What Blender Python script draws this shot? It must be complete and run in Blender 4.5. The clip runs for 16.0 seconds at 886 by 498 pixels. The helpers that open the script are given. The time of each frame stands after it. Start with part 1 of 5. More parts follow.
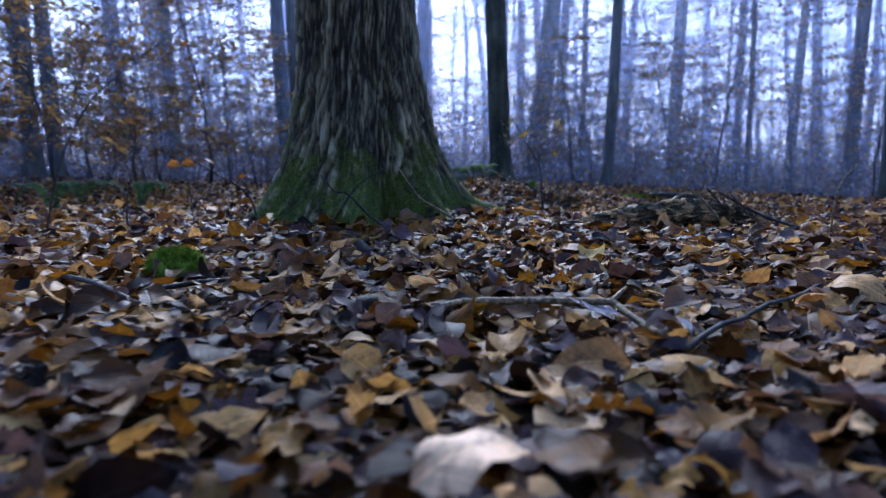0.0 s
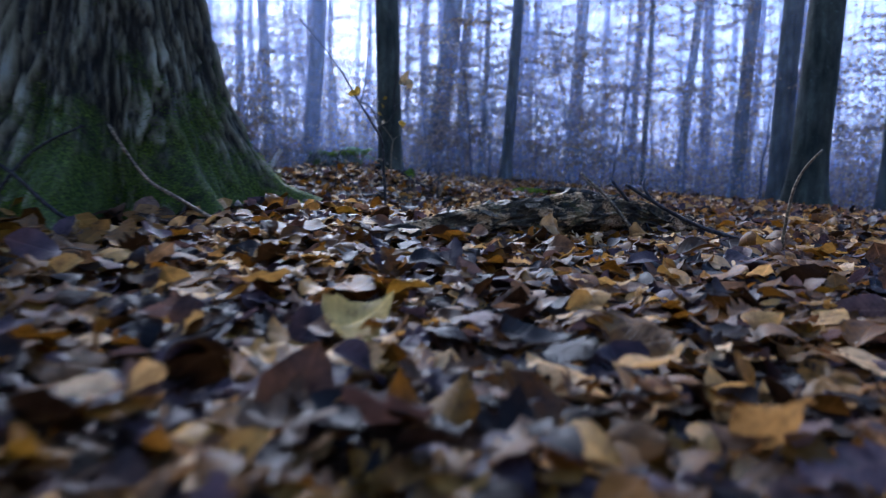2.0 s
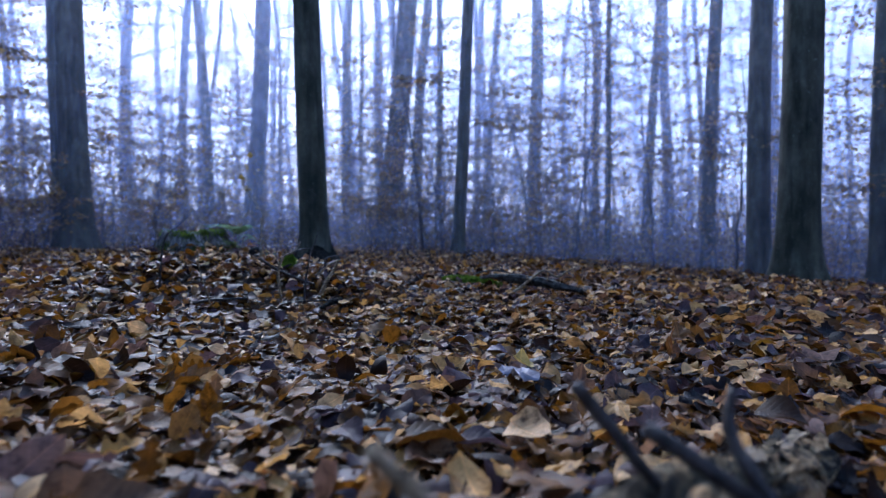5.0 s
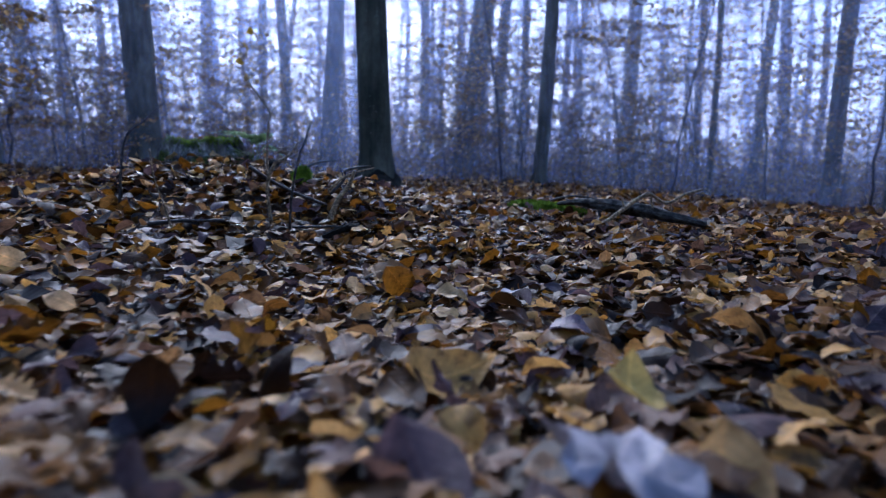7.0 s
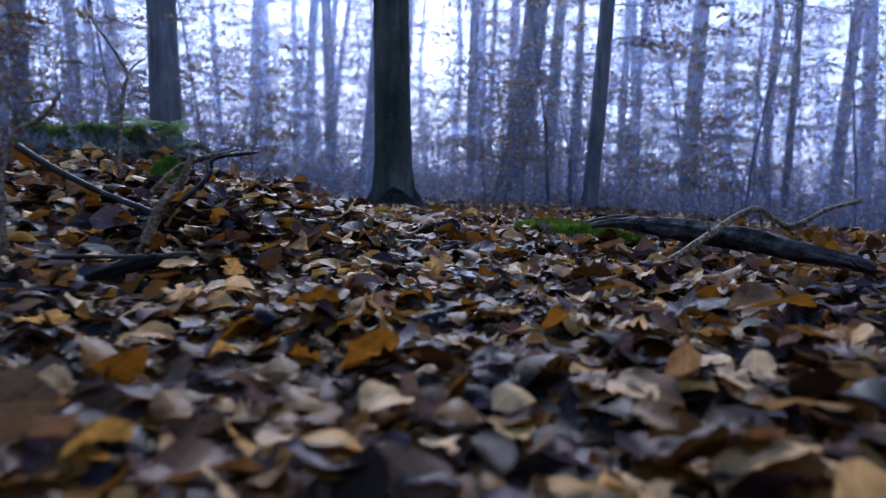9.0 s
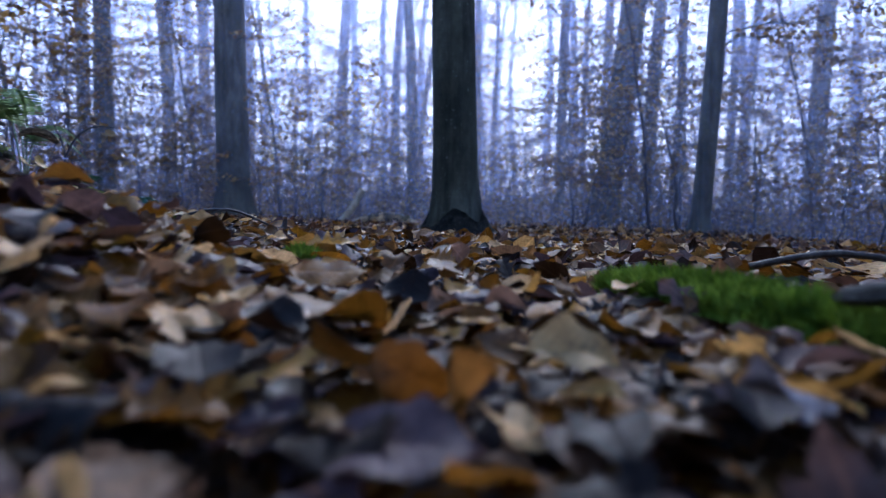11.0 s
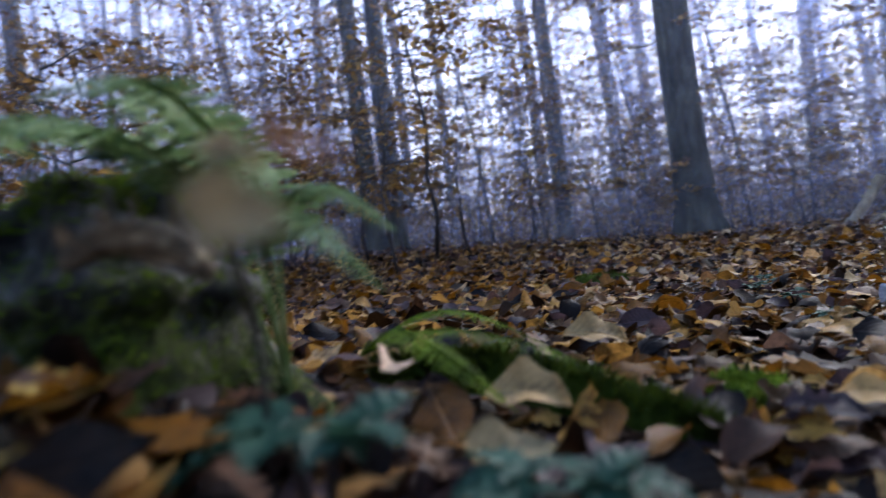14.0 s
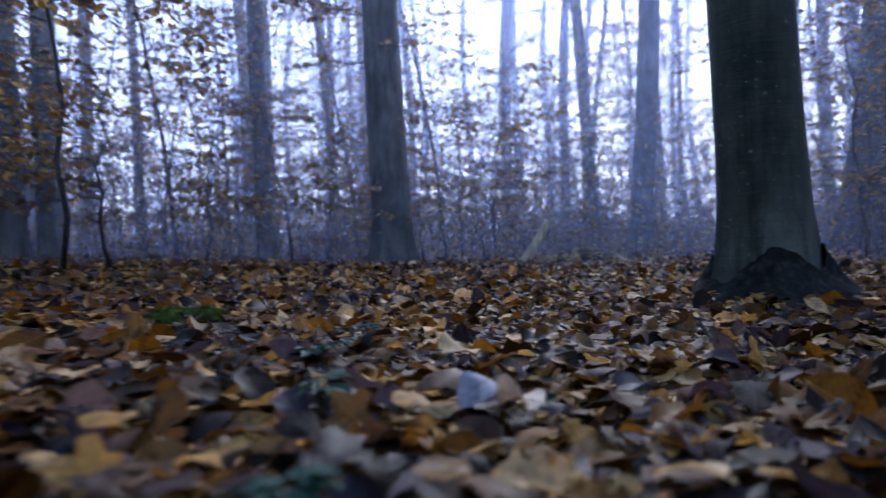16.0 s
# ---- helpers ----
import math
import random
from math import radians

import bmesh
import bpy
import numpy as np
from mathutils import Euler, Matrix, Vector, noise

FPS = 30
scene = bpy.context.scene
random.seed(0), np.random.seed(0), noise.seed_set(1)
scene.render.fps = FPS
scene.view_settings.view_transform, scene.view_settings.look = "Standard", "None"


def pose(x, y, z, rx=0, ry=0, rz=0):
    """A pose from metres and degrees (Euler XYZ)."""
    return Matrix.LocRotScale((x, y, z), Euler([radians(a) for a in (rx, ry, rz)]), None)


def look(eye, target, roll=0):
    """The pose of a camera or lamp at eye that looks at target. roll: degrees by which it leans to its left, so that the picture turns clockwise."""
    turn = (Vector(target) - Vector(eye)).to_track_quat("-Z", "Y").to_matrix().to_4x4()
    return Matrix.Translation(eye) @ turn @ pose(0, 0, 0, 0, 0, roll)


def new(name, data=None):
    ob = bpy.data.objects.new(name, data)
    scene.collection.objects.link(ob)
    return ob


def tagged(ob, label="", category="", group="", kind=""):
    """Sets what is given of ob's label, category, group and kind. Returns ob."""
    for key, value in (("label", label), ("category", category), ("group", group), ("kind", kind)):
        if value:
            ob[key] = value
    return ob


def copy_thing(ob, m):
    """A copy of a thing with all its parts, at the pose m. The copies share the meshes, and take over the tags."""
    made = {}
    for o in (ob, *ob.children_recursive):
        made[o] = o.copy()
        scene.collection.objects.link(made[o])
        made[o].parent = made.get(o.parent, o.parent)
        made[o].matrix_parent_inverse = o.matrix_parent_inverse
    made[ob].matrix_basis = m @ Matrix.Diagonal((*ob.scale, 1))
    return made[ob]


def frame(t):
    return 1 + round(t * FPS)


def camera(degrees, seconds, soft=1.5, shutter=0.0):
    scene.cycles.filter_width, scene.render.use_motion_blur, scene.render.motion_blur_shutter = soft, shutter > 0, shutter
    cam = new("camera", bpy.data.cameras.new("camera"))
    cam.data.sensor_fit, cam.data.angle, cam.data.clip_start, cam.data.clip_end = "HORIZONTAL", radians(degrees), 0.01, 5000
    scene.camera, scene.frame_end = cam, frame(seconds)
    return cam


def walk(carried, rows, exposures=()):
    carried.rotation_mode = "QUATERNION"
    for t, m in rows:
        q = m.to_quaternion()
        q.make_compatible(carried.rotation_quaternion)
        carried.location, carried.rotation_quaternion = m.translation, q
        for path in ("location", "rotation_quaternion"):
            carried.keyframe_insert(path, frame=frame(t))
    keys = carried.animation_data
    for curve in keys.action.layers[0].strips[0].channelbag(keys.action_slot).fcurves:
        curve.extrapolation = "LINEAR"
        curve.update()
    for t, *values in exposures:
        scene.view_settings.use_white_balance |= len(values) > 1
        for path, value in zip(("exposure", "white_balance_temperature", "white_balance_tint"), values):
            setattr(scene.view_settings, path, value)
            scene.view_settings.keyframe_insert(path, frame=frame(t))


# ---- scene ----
cam = camera(71.0, 16.0, soft=1.2, shutter=0.3)
cam.data.dof.use_dof = True
cam.data.dof.focus_distance = 1.4
cam.data.dof.aperture_fstop = 3.9
PATH = [
    (0, (0.421, 0.326, 0.213), (0.365, 2.31, -0.032), -1.4),
    (0.5, (0.483, 0.486, 0.204), (0.466, 2.468, -0.062), -0.7),
    (1, (0.565, 0.666, 0.194), (0.525, 2.649, -0.065), 0.3),
    (1.5, (0.624, 0.87, 0.176), (0.666, 2.853, -0.08), -0.3),
    (2, (0.717, 1.134, 0.165), (0.962, 3.101, -0.107), 0.6),
    (2.5, (0.8, 1.401, 0.191), (1.099, 3.368, -0.007), 1.1),
    (3, (0.903, 1.676, 0.194), (1.204, 3.651, 0.104), 0.8),
    (3.5, (0.965, 1.917, 0.174), (1.297, 3.889, 0.125), -0.8),
    (3.7, (0.99, 2.002, 0.17), (1.351, 3.969, 0.128), -1.0),
    (5.8, (1.351, 2.713, 0.253), (1.663, 4.687, 0.17), 0.3),
    (6, (1.358, 2.798, 0.239), (1.593, 4.782, 0.142), 0.2),
    (6.5, (1.392, 2.99, 0.176), (1.54, 4.98, 0.04), -0.7),
    (7, (1.464, 3.211, 0.123), (1.545, 5.193, -0.138), 0.1),
    (7.5, (1.529, 3.437, 0.126), (1.634, 5.423, -0.092), -0.4),
    (8, (1.618, 3.675, 0.116), (1.643, 5.664, -0.086), 1.3),
    (8.2, (1.643, 3.771, 0.101), (1.626, 5.761, -0.1), 1.3),
    (10.3, (1.814, 4.804, 0.019), (1.631, 6.792, -0.11), 1.4),
    (10.5, (1.814, 4.907, 0.019), (1.577, 6.889, -0.107), 1.5),
    (11, (1.823, 5.169, 0.036), (1.437, 7.129, -0.064), 0.4),
    (11.5, (1.815, 5.428, 0.074), (1.345, 7.368, -0.038), 3.0),
    (12, (1.765, 5.679, 0.116), (0.96, 7.509, 0.081), 5.1),
    (12.5, (1.621, 5.865, 0.138), (0.399, 7.448, 0.101), 4.7),
    (13, (1.42, 5.959, 0.147), (-0.169, 7.171, 0.068), 2.2),
    (13.5, (1.235, 6.037, 0.152), (-0.484, 7.06, 0.135), -1.3),
    (14, (1.109, 6.133, 0.175), (-0.45, 7.387, 0.179), -6.7),
    (14.5, (1.004, 6.323, 0.184), (-0.341, 7.801, 0.269), -9.0),
    (15, (0.962, 6.523, 0.176), (-0.162, 8.172, 0.31), -9.2),
    (15.5, (0.961, 6.69, 0.166), (-0.115, 8.375, 0.229), -5.2),
    (16, (0.974, 6.881, 0.141), (0.098, 8.679, 0.145), -2.5),
]
walk(cam, [(t, look(eye, target, roll)) for t, eye, target, roll in PATH],
     exposures=[(0.0, 2.32, 4500, 16), (3.5, 2.30, 4540, 16), (8.0, 2.33, 4640, 18), (11.5, 2.36, 4710, 17), (13.0, 2.62, 5000, 14), (13.6, 2.70, 5430, 15), (14.5, 2.48, 5180, 15), (15.5, 2.50, 4980, 15), (16.0, 2.45, 4920, 16)])

# ---- world, sun, exposure ----
SKY_STRENGTH = 0.085
SUN_HEIGHT, SUN_TURN = 27.0, -6.0
world = bpy.data.worlds.new("world")
scene.world = world
world.use_nodes = True
wn = world.node_tree.nodes
sky = wn.new("ShaderNodeTexSky")
sky.sky_type = "NISHITA"
sky.sun_disc = False
sky.sun_elevation = radians(SUN_HEIGHT)
sky.sun_rotation = radians(SUN_TURN)
sky.air_density, sky.dust_density, sky.ozone_density = 1.6, 2.5, 3.0
wn["Background"].inputs["Strength"].default_value = SKY_STRENGTH
world.node_tree.links.new(sky.outputs[0], wn["Background"].inputs["Color"])
sun = new("sun", bpy.data.lights.new("sun", "SUN"))
sun.data.energy, sun.data.angle, sun.data.color = 3.6, radians(30), (1.0, 0.88, 0.72)
sun.matrix_world = look((0, 0, 0), (-math.sin(radians(SUN_TURN)), -math.cos(radians(SUN_TURN)), -math.tan(radians(SUN_HEIGHT))))


# ---- materials ----
def material(name):
    m = bpy.data.materials.new(name)
    m.use_nodes = True
    return m, m.node_tree.nodes, m.node_tree.links, m.node_tree.nodes["Principled BSDF"]


def ramp(nodes, stops, mode="LINEAR"):
    r = nodes.new("ShaderNodeValToRGB")
    r.color_ramp.interpolation = mode
    while len(r.color_ramp.elements) < len(stops):
        r.color_ramp.elements.new(0.5)
    for e, (p, c) in zip(r.color_ramp.elements, stops):
        e.position, e.color = p, (*c, 1)
    return r


def tex_noise(nodes, links, scale, detail=4.0, rough=0.6, stretch=None, coord="Object"):
    tc = nodes.new("ShaderNodeTexCoord")
    n = nodes.new("ShaderNodeTexNoise")
    n.inputs["Scale"].default_value, n.inputs["Detail"].default_value, n.inputs["Roughness"].default_value = scale, detail, rough
    if stretch:
        mp = nodes.new("ShaderNodeMapping")
        mp.inputs["Scale"].default_value = stretch
        links.new(tc.outputs[coord], mp.inputs[0])
        links.new(mp.outputs[0], n.inputs["Vector"])
    else:
        links.new(tc.outputs[coord], n.inputs["Vector"])
    return n


def mix_colour(nodes, links, fac, a, b, blend="MIX"):
    m = nodes.new("ShaderNodeMix")
    m.data_type, m.blend_type = "RGBA", blend
    for sock, v in ((m.inputs[0], fac), (m.inputs[6], a), (m.inputs[7], b)):
        if isinstance(v, (int, float)):
            sock.default_value = v
        elif isinstance(v, tuple):
            sock.default_value = (*v, 1)
        else:
            links.new(v, sock)
    return m.outputs[2]


def bump(nodes, links, height, bsdf, strength, distance):
    b = nodes.new("ShaderNodeBump")
    b.inputs["Strength"].default_value, b.inputs["Distance"].default_value = strength, distance
    links.new(height, b.inputs["Height"])
    links.new(b.outputs[0], bsdf.inputs["Normal"])


# leaf tones; mauve stops paint in sky sheen, pale tan stops are raised for highlights
LITTER = [(0.0, (0.006, 0.003, 0.002)), (0.17, (0.018, 0.008, 0.002)), (0.29, (0.080, 0.032, 0.002)), (0.41, (0.180, 0.074, 0.004)), (0.50, (0.022, 0.015, 0.020)),
          (0.59, (0.080, 0.050, 0.052)), (0.69, (0.150, 0.072, 0.003)), (0.79, (0.120, 0.074, 0.062)), (0.87, (0.310, 0.160, 0.024)), (0.94, (0.44, 0.25, 0.070)), (1.0, (0.55, 0.36, 0.17))]


def leaf_material(name, stops, source, through_light=0.40, rough=0.46):
    """Dead leaf: colour by leaf, paler midrib and side veins, spots, some light passing through."""
    m, n, l, bsdf = material(name)
    if source == "island":
        pick = n.new("ShaderNodeNewGeometry").outputs["Random Per Island"]
    else:
        pick = n.new("ShaderNodeObjectInfo").outputs["Random"]
    base = ramp(n, stops)
    l.new(pick, base.inputs[0])
    uv = n.new("ShaderNodeUVMap")
    sep = n.new("ShaderNodeSeparateXYZ")
    l.new(uv.outputs[0], sep.inputs[0])
    # side veins: stripes that slant away from the midrib
    off = n.new("ShaderNodeMath"); off.operation = "SUBTRACT"; off.inputs[1].default_value = 0.5
    l.new(sep.outputs[1], off.inputs[0])
    side = n.new("ShaderNodeMath"); side.operation = "ABSOLUTE"
    l.new(off.outputs[0], side.inputs[0])
    slant = n.new("ShaderNodeMath"); slant.operation = "MULTIPLY_ADD"; slant.inputs[1].default_value = -0.55
    l.new(side.outputs[0], slant.inputs[0]); l.new(sep.outputs[0], slant.inputs[2])
    wave = n.new("ShaderNodeMath"); wave.operation = "MULTIPLY"; wave.inputs[1].default_value = 56.0
    l.new(slant.outputs[0], wave.inputs[0])
    sine = n.new("ShaderNodeMath"); sine.operation = "SINE"
    l.new(wave.outputs[0], sine.inputs[0])
    veins = n.new("ShaderNodeMapRange"); veins.inputs[1].default_value, veins.inputs[2].default_value = 0.55, 1.0
    l.new(sine.outputs[0], veins.inputs[0])
    rib = n.new("ShaderNodeMapRange"); rib.inputs[1].default_value, rib.inputs[2].default_value = 0.035, 0.0
    l.new(side.outputs[0], rib.inputs[0])
    both = n.new("ShaderNodeMath"); both.operation = "MULTIPLY_ADD"; both.inputs[1].default_value = 0.35
    l.new(veins.outputs[0], both.inputs[0]); l.new(rib.outputs[0], both.inputs[2])
    amount = n.new("ShaderNodeMath"); amount.operation = "MULTIPLY"; amount.inputs[1].default_value = 0.8
    l.new(both.outputs[0], amount.inputs[0])
    lighter = mix_colour(n, l, 1.0, base.outputs[0], (1.7, 1.6, 1.45), "MULTIPLY")
    c1 = mix_colour(n, l, amount.outputs[0], base.outputs[0], lighter)
    k = 1.0 if source == "island" else 0.06
    spots = tex_noise(n, l, 48 * k, 6, 0.75)
    dark = ramp(n, [(0.33, (0.22, 0.19, 0.17)), (0.47, (0.85, 0.83, 0.80)), (0.56, (1.05, 1.02, 1.0)), (0.70, (1.45, 1.4, 1.35))])
    l.new(spots.outputs[0], dark.inputs[0])
    c2 = mix_colour(n, l, 1.0, c1, dark.outputs[0], "MULTIPLY")
    l.new(c2, bsdf.inputs["Base Color"])
    rr = n.new("ShaderNodeMapRange"); rr.inputs[3].default_value, rr.inputs[4].default_value = rough - 0.16, rough + 0.22
    l.new(spots.outputs[0], rr.inputs[0]); l.new(rr.outputs[0], bsdf.inputs["Roughness"])
    bsdf.inputs["Specular IOR Level"].default_value = 0.14
    bump(n, l, both.outputs[0], bsdf, 0.5, 0.002)
    tr = n.new("ShaderNodeBsdfTranslucent")
    l.new(c2, tr.inputs[0])
    mx = n.new("ShaderNodeMixShader"); mx.inputs[0].default_value = through_light
    l.new(bsdf.outputs[0], mx.inputs[1]); l.new(tr.outputs[0], mx.inputs[2])
    l.new(mx.outputs[0], n["Material Output"].inputs[0])
    return m


M_LITTER = leaf_material("leaf_litter", LITTER, "island")
M_LEAF = leaf_material("fallen_leaf", LITTER, "object")
M_HUNG = leaf_material("hanging_leaf", [(0, (0.05, 0.027, 0.012)), (0.4, (0.14, 0.075, 0.022)), (0.75, (0.26, 0.15, 0.035)), (1, (0.36, 0.24, 0.08))], "island", 0.6, 0.6)


def tone_leaf(name, colour, light=0.2):
    d = tuple(v * 0.8 for v in colour)
    return leaf_material(name, [(0, d), (1, colour)], "object", light)


M_YELLOW = tone_leaf("yellow_leaf", (0.46, 0.31, 0.07), 0.3)
M_PALE = tone_leaf("pale_leaf", (0.22, 0.20, 0.21), 0.15)
M_TAN = tone_leaf("tan_leaf", (0.30, 0.19, 0.07), 0.2)
M_RUST = tone_leaf("rust_leaf", (0.17, 0.062, 0.005), 0.35)
M_BRIGHT = tone_leaf("bleached_leaf", (0.52, 0.38, 0.25), 0.15)
M_ORANGE = tone_leaf("orange_leaf", (0.26, 0.11, 0.018), 0.3)
M_TEAL = tone_leaf("bramble_leaf", (0.026, 0.068, 0.040), 0.25)


def soil_material():
    m, n, l, bsdf = material("soil")
    a = tex_noise(n, l, 14, 8, 0.7)
    b = tex_noise(n, l, 1.3, 3, 0.5)
    r = ramp(n, [(0.3, (0.012, 0.008, 0.005)), (0.5, (0.05, 0.028, 0.014)), (0.62, (0.12, 0.07, 0.035)), (0.75, (0.20, 0.14, 0.09))])
    l.new(a.outputs[0], r.inputs[0])
    r2 = ramp(n, [(0.3, (0.6, 0.6, 0.6)), (0.7, (1.2, 1.15, 1.1))])
    l.new(b.outputs[0], r2.inputs[0])
    l.new(mix_colour(n, l, 1.0, r.outputs[0], r2.outputs[0], "MULTIPLY"), bsdf.inputs["Base Color"])
    bsdf.inputs["Roughness"].default_value = 0.75
    bump(n, l, a.outputs[0], bsdf, 0.8, 0.03)
    return m


def bark_material(name, dark, light, scale, stretch, moss_top=0.0, moss_on=0.5, rough=0.85, depth=0.01):
    """Bark with streaks along the trunk and patches; moss grows on it up to a ragged height."""
    m, n, l, bsdf = material(name)
    a = tex_noise(n, l, scale, 8, 0.65, stretch)
    b = tex_noise(n, l, scale * 0.22, 4, 0.6)
    r = ramp(n, [(0.38, dark), (0.54, tuple(x * 0.7 + y * 0.3 for x, y in zip(dark, light))), (0.70, light)])
    l.new(a.outputs[0], r.inputs[0])
    r2 = ramp(n, [(0.35, (0.65, 0.66, 0.68)), (0.65, (1.2, 1.18, 1.12))])
    l.new(b.outputs[0], r2.inputs[0])
    c = mix_colour(n, l, 1.0, r.outputs[0], r2.outputs[0], "MULTIPLY")
    height = a.outputs[0]
    if moss_top:
        tc = n.new("ShaderNodeTexCoord")
        sep = n.new("ShaderNodeSeparateXYZ")
        l.new(tc.outputs["Object"], sep.inputs[0])
        patch = tex_noise(n, l, 9, 6, 0.7)
        fine = tex_noise(n, l, 120, 4, 0.7)
        up = n.new("ShaderNodeMapRange")
        up.inputs[1].default_value, up.inputs[2].default_value = 0.0, moss_top
        up.inputs[3].default_value, up.inputs[4].default_value = moss_on - 0.22, moss_on + 0.35
        l.new(sep.outputs[2], up.inputs[0])
        sub = n.new("ShaderNodeMath"); sub.operation = "SUBTRACT"
        l.new(patch.outputs[0], sub.inputs[0]); l.new(up.outputs[0], sub.inputs[1])
        on = n.new("ShaderNodeMapRange"); on.inputs[1].default_value, on.inputs[2].default_value = -0.03, 0.07
        l.new(sub.outputs[0], on.inputs[0])
        green = ramp(n, [(0.35, (0.010, 0.013, 0.002)), (0.52, (0.040, 0.050, 0.005)), (0.7, (0.10, 0.115, 0.014))])
        l.new(fine.outputs[0], green.inputs[0])
        c = mix_colour(n, l, on.outputs[0], c, green.outputs[0])
    l.new(c, bsdf.inputs["Base Color"])
    bsdf.inputs["Roughness"].default_value = rough
    bsdf.inputs["Specular IOR Level"].default_value = 0.15
    bump(n, l, height, bsdf, 1.0, depth)
    return m


def moss_material(name, a, b, c):
    m, n, l, bsdf = material(name)
    big = tex_noise(n, l, 30, 4, 0.6)
    r = ramp(n, [(0.3, a), (0.5, b), (0.72, c)])
    l.new(big.outputs[0], r.inputs[0])
    l.new(r.outputs[0], bsdf.inputs["Base Color"])
    bsdf.inputs["Roughness"].default_value = 0.8
    bsdf.inputs["Specular IOR Level"].default_value = 0.12
    tr = n.new("ShaderNodeBsdfTranslucent")
    l.new(r.outputs[0], tr.inputs[0])
    mx = n.new("ShaderNodeMixShader"); mx.inputs[0].default_value = 0.42
    l.new(bsdf.outputs[0], mx.inputs[1]); l.new(tr.outputs[0], mx.inputs[2])
    l.new(mx.outputs[0], n["Material Output"].inputs[0])
    return m


def furrowed_bark(name):
    """Old oak bark: pale weathered plates, shade painted into furrows by the relief kept in the UV's first axis, moss
    and lichen low down.
    """
    m, n, l, bsdf = material(name)
    tc = n.new("ShaderNodeTexCoord")
    uv = n.new("ShaderNodeUVMap")
    shade_relief = n.new("ShaderNodeSeparateXYZ")
    l.new(uv.outputs[0], shade_relief.inputs[0])
    grain = tex_noise(n, l, 70, 8, 0.75, (1, 1, 0.22))
    flecks = tex_noise(n, l, 34, 5, 0.7, (1, 1, 0.35))
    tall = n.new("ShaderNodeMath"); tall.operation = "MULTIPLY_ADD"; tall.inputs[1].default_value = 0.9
    l.new(grain.outputs[0], tall.inputs[0]); l.new(shade_relief.outputs[0], tall.inputs[2])
    # low relief runs to near black: furrow shade put into the colour
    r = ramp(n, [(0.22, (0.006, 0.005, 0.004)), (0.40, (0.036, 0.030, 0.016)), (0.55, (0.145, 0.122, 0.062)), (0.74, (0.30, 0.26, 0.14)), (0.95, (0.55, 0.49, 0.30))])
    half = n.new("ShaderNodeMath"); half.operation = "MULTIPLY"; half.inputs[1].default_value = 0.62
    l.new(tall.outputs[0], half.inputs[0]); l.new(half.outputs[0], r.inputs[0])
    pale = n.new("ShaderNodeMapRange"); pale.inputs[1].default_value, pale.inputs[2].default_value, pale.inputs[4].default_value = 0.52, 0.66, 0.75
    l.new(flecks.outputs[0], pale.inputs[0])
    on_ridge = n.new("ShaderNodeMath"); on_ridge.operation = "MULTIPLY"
    l.new(pale.outputs[0], on_ridge.inputs[0]); l.new(shade_relief.outputs[0], on_ridge.inputs[1])
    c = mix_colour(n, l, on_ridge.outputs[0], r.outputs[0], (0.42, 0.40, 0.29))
    sep = n.new("ShaderNodeSeparateXYZ")
    l.new(tc.outputs["Object"], sep.inputs[0])
    patch, fine = tex_noise(n, l, 6, 7, 0.75), tex_noise(n, l, 160, 4, 0.7)
    up = n.new("ShaderNodeMapRange")
    up.inputs[1].default_value, up.inputs[2].default_value, up.inputs[3].default_value, up.inputs[4].default_value = 0.0, 0.75, 0.40, 0.70
    l.new(sep.outputs[2], up.inputs[0])
    sub = n.new("ShaderNodeMath"); sub.operation = "SUBTRACT"
    l.new(patch.outputs[0], sub.inputs[0]); l.new(up.outputs[0], sub.inputs[1])
    on_ = n.new("ShaderNodeMapRange"); on_.inputs[1].default_value, on_.inputs[2].default_value, on_.inputs[4].default_value = -0.03, 0.07, 0.85
    l.new(sub.outputs[0], on_.inputs[0])
    green = ramp(n, [(0.35, (0.016, 0.024, 0.001)), (0.52, (0.075, 0.105, 0.004)), (0.7, (0.21, 0.26, 0.016))])
    l.new(fine.outputs[0], green.inputs[0])
    c = mix_colour(n, l, on_.outputs[0], c, green.outputs[0])
    l.new(c, bsdf.inputs["Base Color"])
    bsdf.inputs["Roughness"].default_value = 0.85
    bsdf.inputs["Specular IOR Level"].default_value = 0.2
    bump(n, l, grain.outputs[0], bsdf, 1.0, 0.03)
    return m


